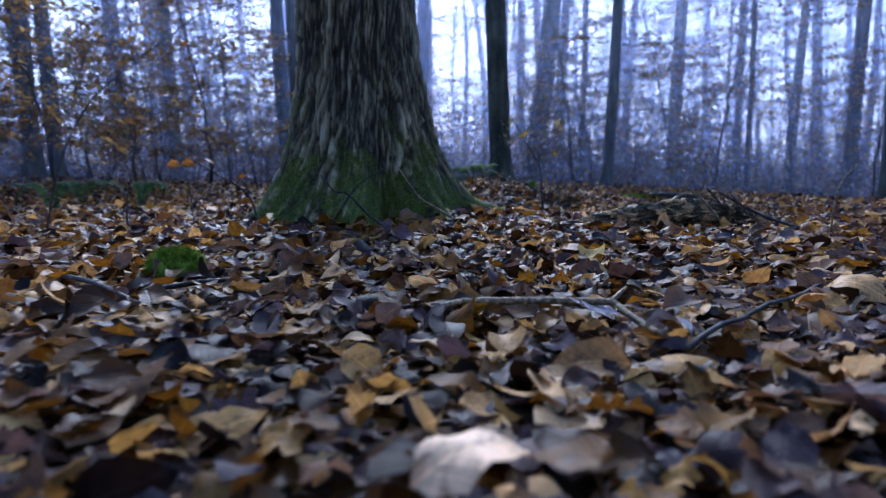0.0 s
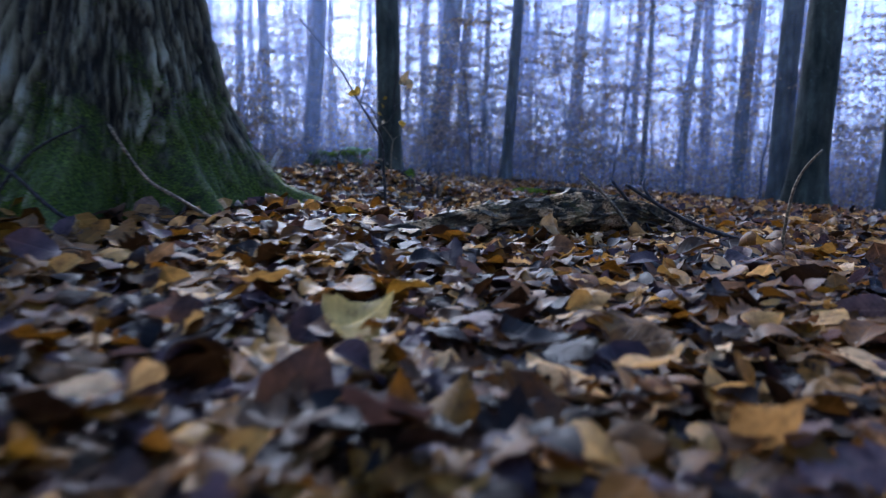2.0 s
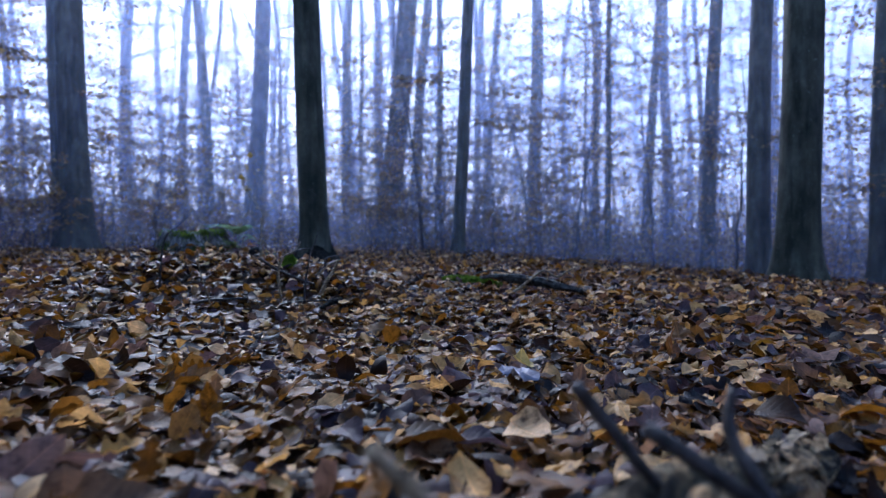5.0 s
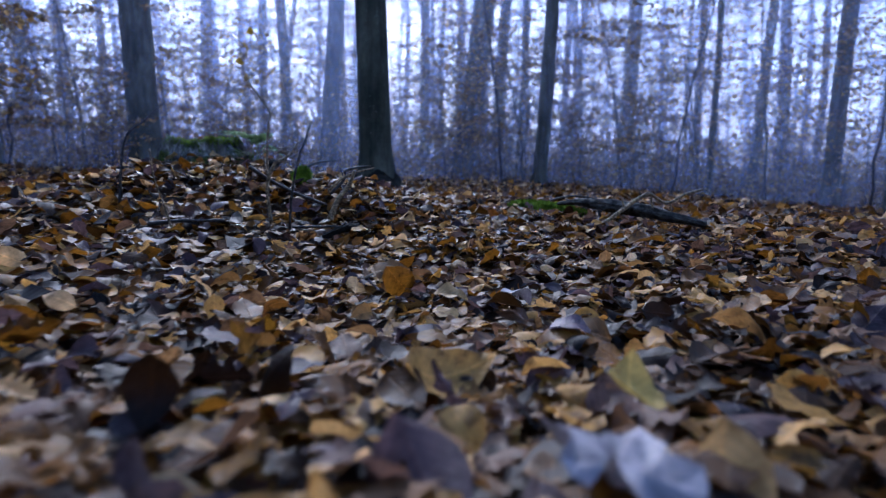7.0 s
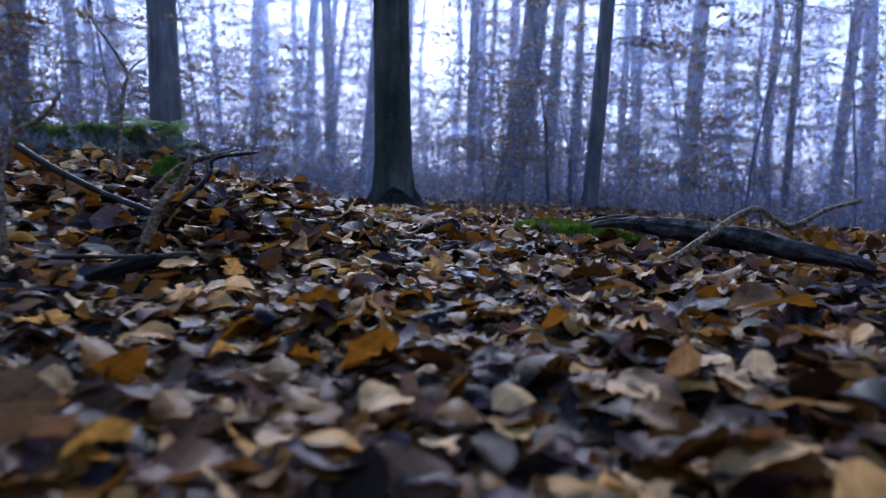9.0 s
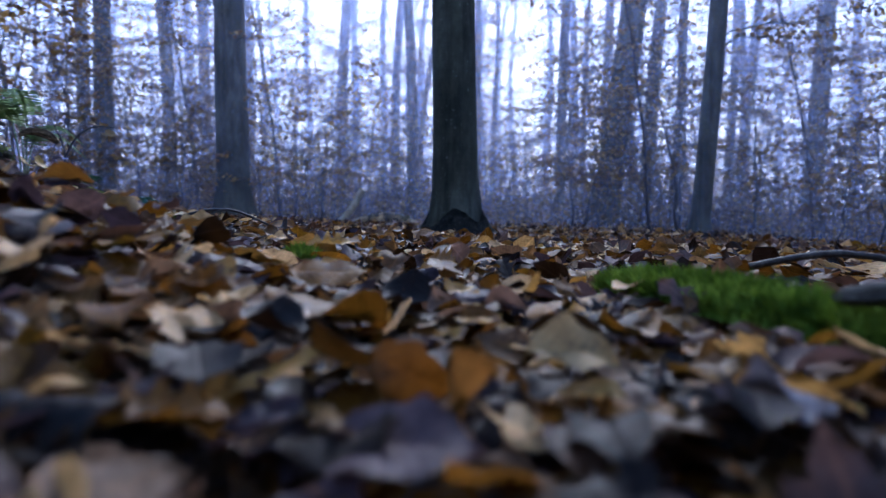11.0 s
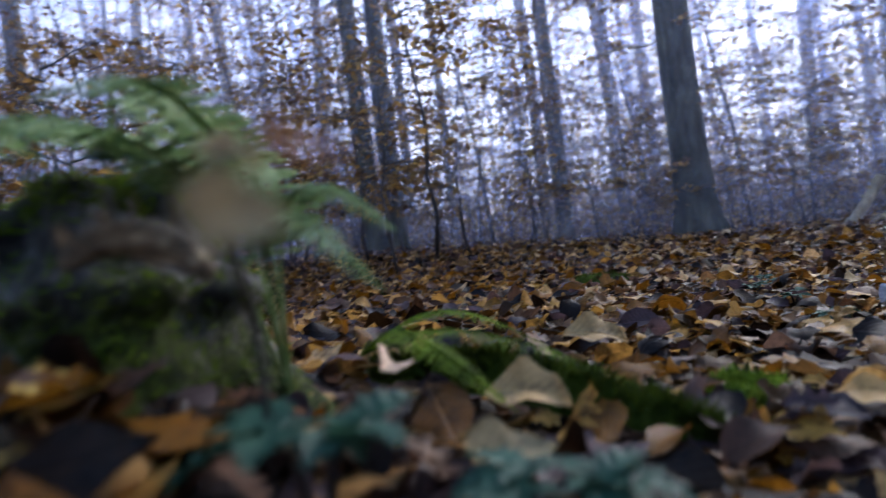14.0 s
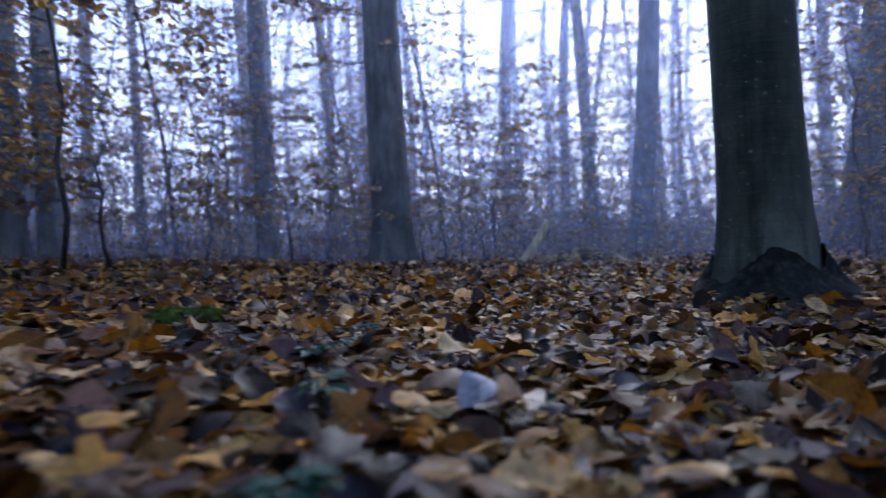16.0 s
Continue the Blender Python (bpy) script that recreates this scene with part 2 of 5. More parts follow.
def beech_bark(name):
    """Smooth beech bark: grey-green with algae, pale lichen dots, dark rain streaks and faint rings round the trunk."""
    m, n, l, bsdf = material(name)
    cloud = tex_noise(n, l, 3.0, 5, 0.65, (1, 1, 0.5))
    streak = tex_noise(n, l, 14, 6, 0.7, (1, 1, 0.08))
    rings = tex_noise(n, l, 16, 4, 0.7, (0.35, 0.35, 3.0))
    dots = tex_noise(n, l, 42, 3, 0.6)
    base = ramp(n, [(0.34, (0.016, 0.017, 0.010)), (0.50, (0.046, 0.046, 0.028)), (0.66, (0.095, 0.090, 0.062))])
    l.new(cloud.outputs[0], base.inputs[0])
    wet = ramp(n, [(0.34, (0.42, 0.42, 0.40)), (0.52, (1.0, 1.0, 1.0)), (0.72, (1.18, 1.16, 1.1))])
    l.new(streak.outputs[0], wet.inputs[0])
    c = mix_colour(n, l, 1.0, base.outputs[0], wet.outputs[0], "MULTIPLY")
    ring = ramp(n, [(0.36, (0.62, 0.62, 0.60)), (0.46, (1.0, 1.0, 1.0))])
    l.new(rings.outputs[0], ring.inputs[0])
    c = mix_colour(n, l, 0.3, c, mix_colour(n, l, 1.0, c, ring.outputs[0], "MULTIPLY"))
    spot = n.new("ShaderNodeMapRange"); spot.inputs[1].default_value, spot.inputs[2].default_value, spot.inputs[4].default_value = 0.66, 0.72, 0.5
    l.new(dots.outputs[0], spot.inputs[0])
    c = mix_colour(n, l, spot.outputs[0], c, (0.24, 0.25, 0.20))
    l.new(c, bsdf.inputs["Base Color"])
    bsdf.inputs["Roughness"].default_value = 0.8
    bsdf.inputs["Specular IOR Level"].default_value = 0.2
    rough = n.new("ShaderNodeMath"); rough.operation = "MULTIPLY_ADD"; rough.inputs[1].default_value = 0.5
    l.new(streak.outputs[0], rough.inputs[0]); l.new(rings.outputs[0], rough.inputs[2])
    bump(n, l, rough.outputs[0], bsdf, 0.7, 0.006)
    return m


def rotten_bark(name):
    """Dead bark: brown-grey fibres along the log, worn to pale wood in patches, green algae and black hollows."""
    m, n, l, bsdf = material(name)
    streak = tex_noise(n, l, 34, 9, 0.78, (0.5, 1.0, 1.6))
    fleck = tex_noise(n, l, 95, 6, 0.8, (0.5, 1, 1))
    area = tex_noise(n, l, 7.5, 6, 0.7)
    r = ramp(n, [(0.36, (0.006, 0.005, 0.004)), (0.47, (0.036, 0.027, 0.014)), (0.56, (0.10, 0.074, 0.036)), (0.68, (0.40, 0.31, 0.17))])
    l.new(streak.outputs[0], r.inputs[0])
    wood = ramp(n, [(0.34, (0.06, 0.032, 0.010)), (0.48, (0.36, 0.215, 0.080)), (0.62, (0.80, 0.55, 0.27))])
    l.new(fleck.outputs[0], wood.inputs[0])
    both = n.new("ShaderNodeMath"); both.operation = "MULTIPLY_ADD"; both.inputs[1].default_value = 0.45
    l.new(streak.outputs[0], both.inputs[0]); l.new(area.outputs[0], both.inputs[2])
    bare = n.new("ShaderNodeMapRange"); bare.inputs[1].default_value, bare.inputs[2].default_value = 0.71, 0.76
    l.new(both.outputs[0], bare.inputs[0])
    c = mix_colour(n, l, bare.outputs[0], r.outputs[0], wood.outputs[0])
    mossy = tex_noise(n, l, 12, 7, 0.75)
    on_ = n.new("ShaderNodeMapRange"); on_.inputs[1].default_value, on_.inputs[2].default_value, on_.inputs[4].default_value = 0.53, 0.60, 0.65
    l.new(mossy.outputs[0], on_.inputs[0])
    c = mix_colour(n, l, on_.outputs[0], c, (0.070, 0.068, 0.018))
    l.new(c, bsdf.inputs["Base Color"])
    bsdf.inputs["Roughness"].default_value = 0.8
    bsdf.inputs["Specular IOR Level"].default_value = 0.15
    tall = n.new("ShaderNodeMath"); tall.operation = "MULTIPLY_ADD"; tall.inputs[1].default_value = 0.5
    l.new(fleck.outputs[0], tall.inputs[0]); l.new(both.outputs[0], tall.inputs[2])
    bump(n, l, tall.outputs[0], bsdf, 1.0, 0.022)
    return m


M_SOIL = soil_material()
M_OAK = furrowed_bark("oak_bark")
M_BEECH = beech_bark("beech_bark")
M_FAR = bark_material("far_bark", (0.035, 0.034, 0.030), (0.10, 0.095, 0.085), 6, (1, 1, 0.4), 0, 0, 0.85, 0.004)
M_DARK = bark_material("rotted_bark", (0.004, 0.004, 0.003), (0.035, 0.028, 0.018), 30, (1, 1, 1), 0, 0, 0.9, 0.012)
M_TWIG = bark_material("twig_bark", (0.016, 0.012, 0.010), (0.09, 0.075, 0.06), 90, (1, 1, 1), 0, 0, 0.6, 0.002)
M_STICK = bark_material("bare_stick", (0.045, 0.030, 0.014), (0.50, 0.36, 0.19), 150, (1, 1, 1), 0, 0, 0.6, 0.003)
M_LOG = rotten_bark("log_bark")
M_BRANCH = bark_material("branch_bark", (0.010, 0.009, 0.007), (0.13, 0.115, 0.09), 40, (1, 1, 1), 0, 0, 0.7, 0.012)
M_STUMP = bark_material("stump_wood", (0.014, 0.012, 0.010), (0.40, 0.37, 0.33), 34, (1, 1, 0.14), 0.5, 0.60, 0.8, 0.035)
M_MOSS = moss_material("moss", (0.012, 0.018, 0.002), (0.042, 0.062, 0.005), (0.11, 0.15, 0.014))
M_MOSS_OAK = moss_material("oak_moss", (0.016, 0.026, 0.001), (0.080, 0.120, 0.004), (0.22, 0.29, 0.016))
M_MOSS_BRIGHT = moss_material("bright_moss", (0.026, 0.05, 0.004), (0.095, 0.15, 0.009), (0.26, 0.35, 0.035))
M_FERN_DARK = moss_material("dark_fern_green", (0.010, 0.020, 0.008), (0.03, 0.055, 0.018), (0.07, 0.11, 0.04))
M_FERN = moss_material("fern_green", (0.04, 0.07, 0.02), (0.14, 0.20, 0.06), (0.42, 0.50, 0.26))


def haze_sheet_material(amount, colour, onward):
    """Sheet standing in for mist haze: lets most light through and scatters the rest in a set colour."""
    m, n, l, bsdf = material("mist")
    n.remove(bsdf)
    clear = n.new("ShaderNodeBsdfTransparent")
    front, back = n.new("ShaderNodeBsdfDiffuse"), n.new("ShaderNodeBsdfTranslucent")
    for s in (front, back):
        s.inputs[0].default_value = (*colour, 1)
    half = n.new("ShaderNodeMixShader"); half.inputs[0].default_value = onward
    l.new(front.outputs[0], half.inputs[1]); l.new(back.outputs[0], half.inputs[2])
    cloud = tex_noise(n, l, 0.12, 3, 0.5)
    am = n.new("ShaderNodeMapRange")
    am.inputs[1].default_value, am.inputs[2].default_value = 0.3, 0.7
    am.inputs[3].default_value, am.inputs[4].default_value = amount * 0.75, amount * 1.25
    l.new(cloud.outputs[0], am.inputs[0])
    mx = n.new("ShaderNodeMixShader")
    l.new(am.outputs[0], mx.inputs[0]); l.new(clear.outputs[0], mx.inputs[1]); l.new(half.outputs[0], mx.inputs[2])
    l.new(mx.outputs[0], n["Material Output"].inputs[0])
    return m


# ---- mesh helpers ----
def mesh(name, verts, tris, mat, uv=None, smooth=True):
    """A mesh of triangles from arrays of vertices and corner numbers."""
    verts, tris = np.asarray(verts, np.float32), np.asarray(tris, np.int32)
    me = bpy.data.meshes.new(name)
    me.vertices.add(len(verts))
    me.vertices.foreach_set("co", verts.ravel())
    me.loops.add(tris.size)
    me.loops.foreach_set("vertex_index", tris.ravel())
    me.polygons.add(len(tris))
    me.polygons.foreach_set("loop_start", np.arange(0, tris.size, 3, dtype=np.int32))
    me.polygons.foreach_set("use_smooth", np.full(len(tris), smooth))
    if uv is not None:
        layer = me.uv_layers.new(name="UVMap")
        layer.uv.foreach_set("vector", np.asarray(uv, np.float32)[tris.ravel()].ravel())
    me.materials.append(mat)
    me.update(calc_edges=True)
    return me


def part(name, me, parent, label=""):
    ob = new(name, me)
    ob.parent = parent
    return tagged(ob, label)


def thing(name, x, y, z, label, category, group="", kind=""):
    ob = new(name)
    ob.matrix_world = pose(x, y, z)
    return tagged(ob, label, category, group, kind)


def joined(pieces):
    """One (verts, tris) out of several."""
    vs, fs, k = [], [], 0
    for v, f in pieces:
        vs.append(np.asarray(v, float)); fs.append(np.asarray(f, int) + k); k += len(v)
    return np.concatenate(vs), np.concatenate(fs)


def grid_tris(rows, cols, closed):
    """Corner numbers of a sheet of rows x cols vertices; closed: the columns go round."""
    r, c = np.meshgrid(np.arange(rows - 1), np.arange(cols if closed else cols - 1), indexing="ij")
    r, c = r.ravel(), c.ravel()
    c2 = (c + 1) % cols
    a, b, d, e = r * cols + c, r * cols + c2, (r + 1) * cols + c2, (r + 1) * cols + c
    return np.concatenate([np.stack([a, b, d], 1), np.stack([a, d, e], 1)])


def spline(pts, n):
    """n points along a smooth line through pts."""
    p = np.asarray(pts, float)
    t = np.linspace(0, len(p) - 1, n)
    i = np.clip(t.astype(int), 0, len(p) - 2)
    f = (t - i)[:, None]
    p0, p1, p2, p3 = p[np.maximum(i - 1, 0)], p[i], p[i + 1], p[np.minimum(i + 2, len(p) - 1)]
    return 0.5 * (2 * p1 + (p2 - p0) * f + (2 * p0 - 5 * p1 + 4 * p2 - p3) * f**2 + (3 * p1 - p0 - 3 * p2 + p3) * f**3)


def tube(pts, r0, r1, sides=6, wobble=0.0, rng=None, cap=True):
    """A tapered tube along pts, with knobbly sides if wobble is given."""
    p = np.asarray(pts, float)
    n = len(p)
    d = np.gradient(p, axis=0)
    d /= np.linalg.norm(d, axis=1)[:, None] + 1e-9
    ref = np.array([0, 0, 1.0]) if abs(d[:, 2]).mean() < 0.8 else np.array([1.0, 0, 0])
    s = np.cross(d, ref); s /= np.linalg.norm(s, axis=1)[:, None] + 1e-9
    u = np.cross(s, d)
    a = np.linspace(0, 2 * np.pi, sides, endpoint=False)
    r = np.linspace(r0, r1, n)[:, None] * np.ones(sides)
    if wobble:
        r = r * (1 + wobble * (rng or np.random).normal(size=r.shape))
    v = p[:, None] + r[..., None] * (np.cos(a)[None, :, None] * s[:, None] + np.sin(a)[None, :, None] * u[:, None])
    v = v.reshape(-1, 3)
    f = grid_tris(n, sides, True)
    if cap:
        k = len(v)
        v = np.concatenate([v, [p[0]], [p[-1]]])
        i = np.arange(sides)
        j = (i + 1) % sides
        f = np.concatenate([f, np.stack([j, i, np.full(sides, k)], 1), np.stack([i + (n - 1) * sides, j + (n - 1) * sides, np.full(sides, k + 1)], 1)])
    return v, f


def stick(name, pts, r0, r1, mat, label, category="stick", twigs=(), n=14, seed=1):
    """A fallen or standing stick with its side twigs, as one thing."""
    rng = np.random.default_rng(seed)
    base = Vector(pts[0])
    ob = thing(name, *base, label, category)
    part("stem", mesh("stem", *tube(spline(pts, n) - np.array(base), r0, r1, 8, 0.08, rng), mat), ob)
    for tw in twigs:
        part("twig", mesh("twig", *tube(spline(tw, 8) - np.array(base), max(r1, r0 * 0.55), r1 * 0.5, 5, 0.06, rng), mat), ob)
    return ob


# ---- ground ----
HILLS = [(1.4, 4.4, 1.0, -0.0867), (0.45, 5.9, 0.55, 0.1349), (1.2, 5.6, 0.35, 0.1148), (0.3, 6.9, 1.2, 0.057),
         (0.3, 2.8, 0.9, 0.0661), (0.78, 6.05, 0.22, 0.055), (2.6, 5.5, 1.3, -0.0094), (1.0, 9.0, 2.0, -0.0343), (-3.5, 9.5, 3.0, 0.0573), (-7.0, 10.5, 3.5, 0.20)]


def land(x, y):
    """Height of the litter's surface."""
    x, y = np.asarray(x, float), np.asarray(y, float)
    h = 0.0058 - 0.1359 * np.clip(x / 10, -1, 1) - 0.0529 * np.clip(y / 10, -0.3, 1.4)
    h = h - 0.075 * np.log1p(np.exp(np.clip(x - 3.2, -12, 9) * 2.0)) / 2.0
    for a, b, s, w in HILLS:
        h = h + w * np.exp(-((x - a) ** 2 + (y - b) ** 2) / s**2)
    return h


def ripple(x, y):
    return 0.010 * np.sin(5.1 * x + 1.3 * np.sin(3.7 * y)) * np.sin(4.3 * y + 1.1 * np.sin(2.9 * x))


g = np.sinh(np.linspace(-5.2, 5.2, 190)) * 4.4
gx, gy = np.meshgrid(g + 1.0, g + 5.0, indexing="ij")
gz = land(gx, gy) - 0.050 + ripple(gx, gy)
ground = new("ground", mesh("ground", np.stack([gx, gy, gz], -1).reshape(-1, 3), grid_tris(190, 190, False)[:, ::-1], M_SOIL))
tagged(ground, "dark damp forest soil under brown autumn leaves", "ground", kind="structure")


# ---- leaves ----
def leaf_blade(kind, rows, cols, rng):
    """A leaf of length 1 along x, lying flat about z = 0, curled and folded. Returns verts, tris, uv."""
    u = np.linspace(0, 1, rows)
    v = np.linspace(-1, 1, cols)
    if kind == "oak":
        w = 0.30 * np.sin(np.pi * np.clip(u, 0, 1) ** 0.8) ** 0.7 * (0.72 + 0.34 * np.cos(u * 2 * np.pi * 4.5 + 0.6)) + 0.02
    elif kind == "birch":
        w = 0.40 * np.sin(np.pi * u**0.62) ** 0.9
    else:
        w = 0.34 * np.sin(np.pi * u**0.85) ** 0.75 * (1 + 0.05 * np.cos(u * 40))
    w = w * (1 + rng.normal(0, 0.06, rows))
    w[0], w[-1] = 0.012, 0.006
    uu, vv = np.meshgrid(u, v, indexing="ij")
    x, y = uu - 0.5 + 0.03 * np.abs(vv) * (kind == "oak"), vv * w[:, None]
    fold, curl, twist = rng.uniform(-0.15, 0.50), rng.normal(0, 0.6), rng.normal(0, 0.45)
    z = fold * np.abs(y) + curl * ((uu - 0.5) ** 2 - 0.08) + twist * (uu - 0.5) * y * 2
    z = z + rng.uniform(0.02, 0.065) * np.sin(uu * rng.uniform(7, 14) + 2 * vv + rng.uniform(0, 6)) * np.abs(vv)
    z = z + rng.normal(0, 0.35) * y**2 * 2
    verts = np.stack([x, y, z], -1).reshape(-1, 3)
    uv = np.stack([uu, 0.5 + vv / 2 * (w / w.max())[:, None]], -1).reshape(-1, 2)
    return verts, grid_tris(rows, cols, False), uv


def star_leaf(rng, rings=2):
    """A five-lobed leaf, flat and wavy, stalk towards -x."""
    k = 26
    a = np.linspace(-np.pi, np.pi, k, endpoint=False)
    lobes = 0.30 + 0.24 * np.abs(np.cos(a * 2.5)) ** 1.6 + 0.04 * np.cos(a * 12.5)
    lobes *= 0.8 + 0.25 * np.cos(a)
    lobes[0] = 0.12
    verts, uv = [(0, 0, 0)], [(0.5, 0.5)]
    bend = rng.normal(0, 0.5)
    for j in range(1, rings + 1):
        r = lobes * j / rings
        z = 0.09 * j / rings * np.sin(a * 2.5 + rng.uniform(0, 6)) + bend * (r * np.cos(a)) ** 2
        verts += list(zip(r * np.cos(a), r * np.sin(a), z))
        uv += list(zip(0.5 + r * np.cos(a), 0.5 + r * np.sin(a)))
    i = np.arange(k); j = (i + 1) % k
    tris = [np.stack([np.zeros(k, int), 1 + i, 1 + j], 1)]
    for q in range(rings - 1):
        s = 1 + q * k
        tris += [np.stack([s + i, s + k + i, s + k + j], 1), np.stack([s + i, s + k + j, s + j], 1)]
    return np.array(verts, float), np.concatenate(tris), np.array(uv)


def turns(rx, ry, rz):
    """Rotation matrices from arrays of angles."""
    cx, sx, cy, sy, cz, sz = np.cos(rx), np.sin(rx), np.cos(ry), np.sin(ry), np.cos(rz), np.sin(rz)
    o, i = np.zeros_like(rx), np.ones_like(rx)
    ax = np.stack([np.stack([i, o, o], -1), np.stack([o, cx, -sx], -1), np.stack([o, sx, cx], -1)], -2)
    ay = np.stack([np.stack([cy, o, sy], -1), np.stack([o, i, o], -1), np.stack([-sy, o, cy], -1)], -2)
    az = np.stack([np.stack([cz, -sz, o], -1), np.stack([sz, cz, o], -1), np.stack([o, o, i], -1)], -2)
    return az @ ay @ ax


def scatter(blades, pick, place, rot, size):
    """Copies of leaf blades laid out, as one set of arrays."""
    V, F, U, k = [], [], [], 0
    for b, (v, f, uv) in enumerate(blades):
        at = np.nonzero(pick == b)[0]
        if not len(at):
            continue
        w = np.einsum("nij,vj->nvi", rot[at], v) * size[at][:, None, None] + place[at][:, None]
        V.append(w.reshape(-1, 3))
        F.append((f[None] + (np.arange(len(at)) * len(v))[:, None, None] + k).reshape(-1, 3))
        U.append(np.tile(uv, (len(at), 1)))
        k += len(at) * len(v)
    return np.concatenate(V), np.concatenate(F), np.concatenate(U)


# the line along which the litter is finest
LANE = spline([(0.42, 0.3), (0.72, 1.1), (1.0, 2.0), (1.36, 2.8), (1.62, 3.7), (1.81, 4.8), (1.8, 5.4), (1.4, 6.0), (1.05, 6.3), (0.95, 7.0), (0.6, 8.2)], 80)


def from_lane(x, y):
    return np.sqrt(((x[:, None] - LANE[None, :, 0]) ** 2 + (y[:, None] - LANE[None, :, 1]) ** 2).min(1))


rng = np.random.default_rng(7)
FINE = [leaf_blade("beech", 8, 4, rng) for _ in range(7)] + [leaf_blade("birch", 8, 5, rng) for _ in range(2)] + [leaf_blade("oak", 17, 4, rng) for _ in range(3)] + [star_leaf(rng) for _ in range(2)]
MEDIUM = [leaf_blade("beech", 6, 3, rng) for _ in range(6)] + [leaf_blade("birch", 5, 3, rng) for _ in range(2)] + [leaf_blade("oak", 12, 3, rng) for _ in range(2)]
COARSE = [leaf_blade("beech", 4, 2, rng) for _ in range(3)] + [leaf_blade("beech", 3, 3, rng) for _ in range(3)]


def keep_clear(x, y):
    """Off the oak's foot and the stump."""
    return ((x + 0.02) ** 2 + (y - 2.97) ** 2 > 0.40**2) & ((x - 0.46) ** 2 + (y - 6.16) ** 2 > 0.19**2)


def litter(blades, weights, count, x0, x1, y0, y1, near, far, size, rng, lift=0.050, rough=0.29):
    x, y = rng.uniform(x0, x1, count), rng.uniform(y0, y1, count)
    d = from_lane(x, y)
    ok = (d >= near) & (d < far) & keep_clear(x, y)
    x, y, d = x[ok], y[ok], d[ok]
    n = len(x)
    steep = rng.random(n) < 0.10
    tilt = np.where(steep & (d > 0.10), rng.uniform(0.6, 1.25, n), np.abs(rng.normal(0, rough, n)))
    way = rng.uniform(0, 2 * np.pi, n)
    size = size * rng.lognormal(0, 0.22, n)
    z = land(x, y) + ripple(x, y) - 0.034 + rng.beta(1.6, 2.0, n) * lift + np.sin(np.minimum(tilt, 1.2)) * size * 0.22
    flip = np.where(rng.random(n) < 0.5, np.pi, 0.0)
    rot = turns(np.zeros(n), np.zeros(n), rng.uniform(0, 2 * np.pi, n))
    rot = turns(np.zeros(n), np.zeros(n), way) @ turns(tilt, rng.normal(0, 0.15, n), np.zeros(n)) @ rot @ turns(flip, np.zeros(n), np.zeros(n))
    pick = rng.choice(len(blades), n, p=np.array(weights) / sum(weights))
    return scatter(blades, pick, np.stack([x, y, z], -1), rot, size)


def litter_part(name, data):
    return tagged(part(name, mesh(name, data[0], data[1], M_LITTER, data[2]), ground, "layer of fallen brown, rust and tan leaves"), kind="stuff")


FW = [4.5] * 7 + [2] * 2 + [3.4] * 3 + [2.6] * 2
rng = np.random.default_rng(11)
litter_part("leaf_litter", litter(FINE, FW, 108000, -1.5, 3.6, -0.3, 9.2, 0.0, 0.70, 0.052, rng))
litter_part("leaf_litter", litter(MEDIUM, [4] * 6 + [2] * 2 + [2] * 2, 140000, -4, 5.5, -2.4, 11, 0.70, 2.4, 0.059, rng))
litter_part("leaf_litter", litter(COARSE, [1] * 6, 190000, -8, 9, -5, 15, 2.4, 6.0, 0.068, rng, 0.055))
litter_part("leaf_litter", litter(COARSE, [1] * 6, 95000, -16, 16, -9, 26, 6.0, 15.0, 0.10, rng, 0.07))

# ---- trees ----
def trunk(x_lean, y_lean, radius, height, sides, rings, flare, rng, bend=0.08):
    """A smooth trunk from the ground up: root flare, slow taper, a slight sway."""
    t = np.linspace(0, 1, rings) ** 1.6
    z = t * height - 0.08
    a = np.linspace(0, 2 * np.pi, sides, endpoint=False)
    lobes = rng.integers(3, 6)
    ph = rng.uniform(0, 6, 4)
    up = np.maximum(z, 0)[:, None]
    r = radius * (1 - 0.45 * t)[:, None] * np.ones(sides)
    r = r * (1 + flare * np.exp(-up / (radius * 1.1)) * (1 + 0.45 * np.cos(lobes * a + ph[0])[None]))
    r = r * (1 + 0.03 * np.cos(2 * a + ph[1])[None] + 0.02 * np.cos(3 * a + z[:, None] * 0.8 + ph[2]))
    cx = x_lean * z + bend * np.sin(z * 0.45 + ph[3]) * t * 2
    cy = y_lean * z + bend * np.sin(z * 0.38 + ph[1]) * t * 2
    v = np.stack([cx[:, None] + r * np.cos(a), cy[:, None] + r * np.sin(a), z[:, None] + 0 * r], -1)
    return v.reshape(-1, 3), grid_tris(rings, sides, True), np.stack([cx, cy, z], -1)


def leafy(points, ways, rng, size):
    """Small folded leaves at points, pointing along ways, lying nearly level."""
    n = len(points)
    v = np.array([(0, 0, 0), (0.5, 0.3, 0.10), (1, 0, -0.05), (0.5, -0.3, 0.10)], float)
    f = np.array([(0, 1, 2), (0, 2, 3)])
    uv = np.array([(0, 0.5), (0.5, 1), (1, 0.5), (0.5, 0)], float)
    head = np.arctan2(ways[:, 1], ways[:, 0])
    rot = turns(np.zeros(n), np.zeros(n), head) @ turns(rng.normal(0, 0.5, n), rng.normal(0.25, 0.4, n), np.zeros(n))
    return scatter([(v, f, uv)], np.zeros(n, int), points, rot, size * rng.uniform(0.7, 1.3, n))


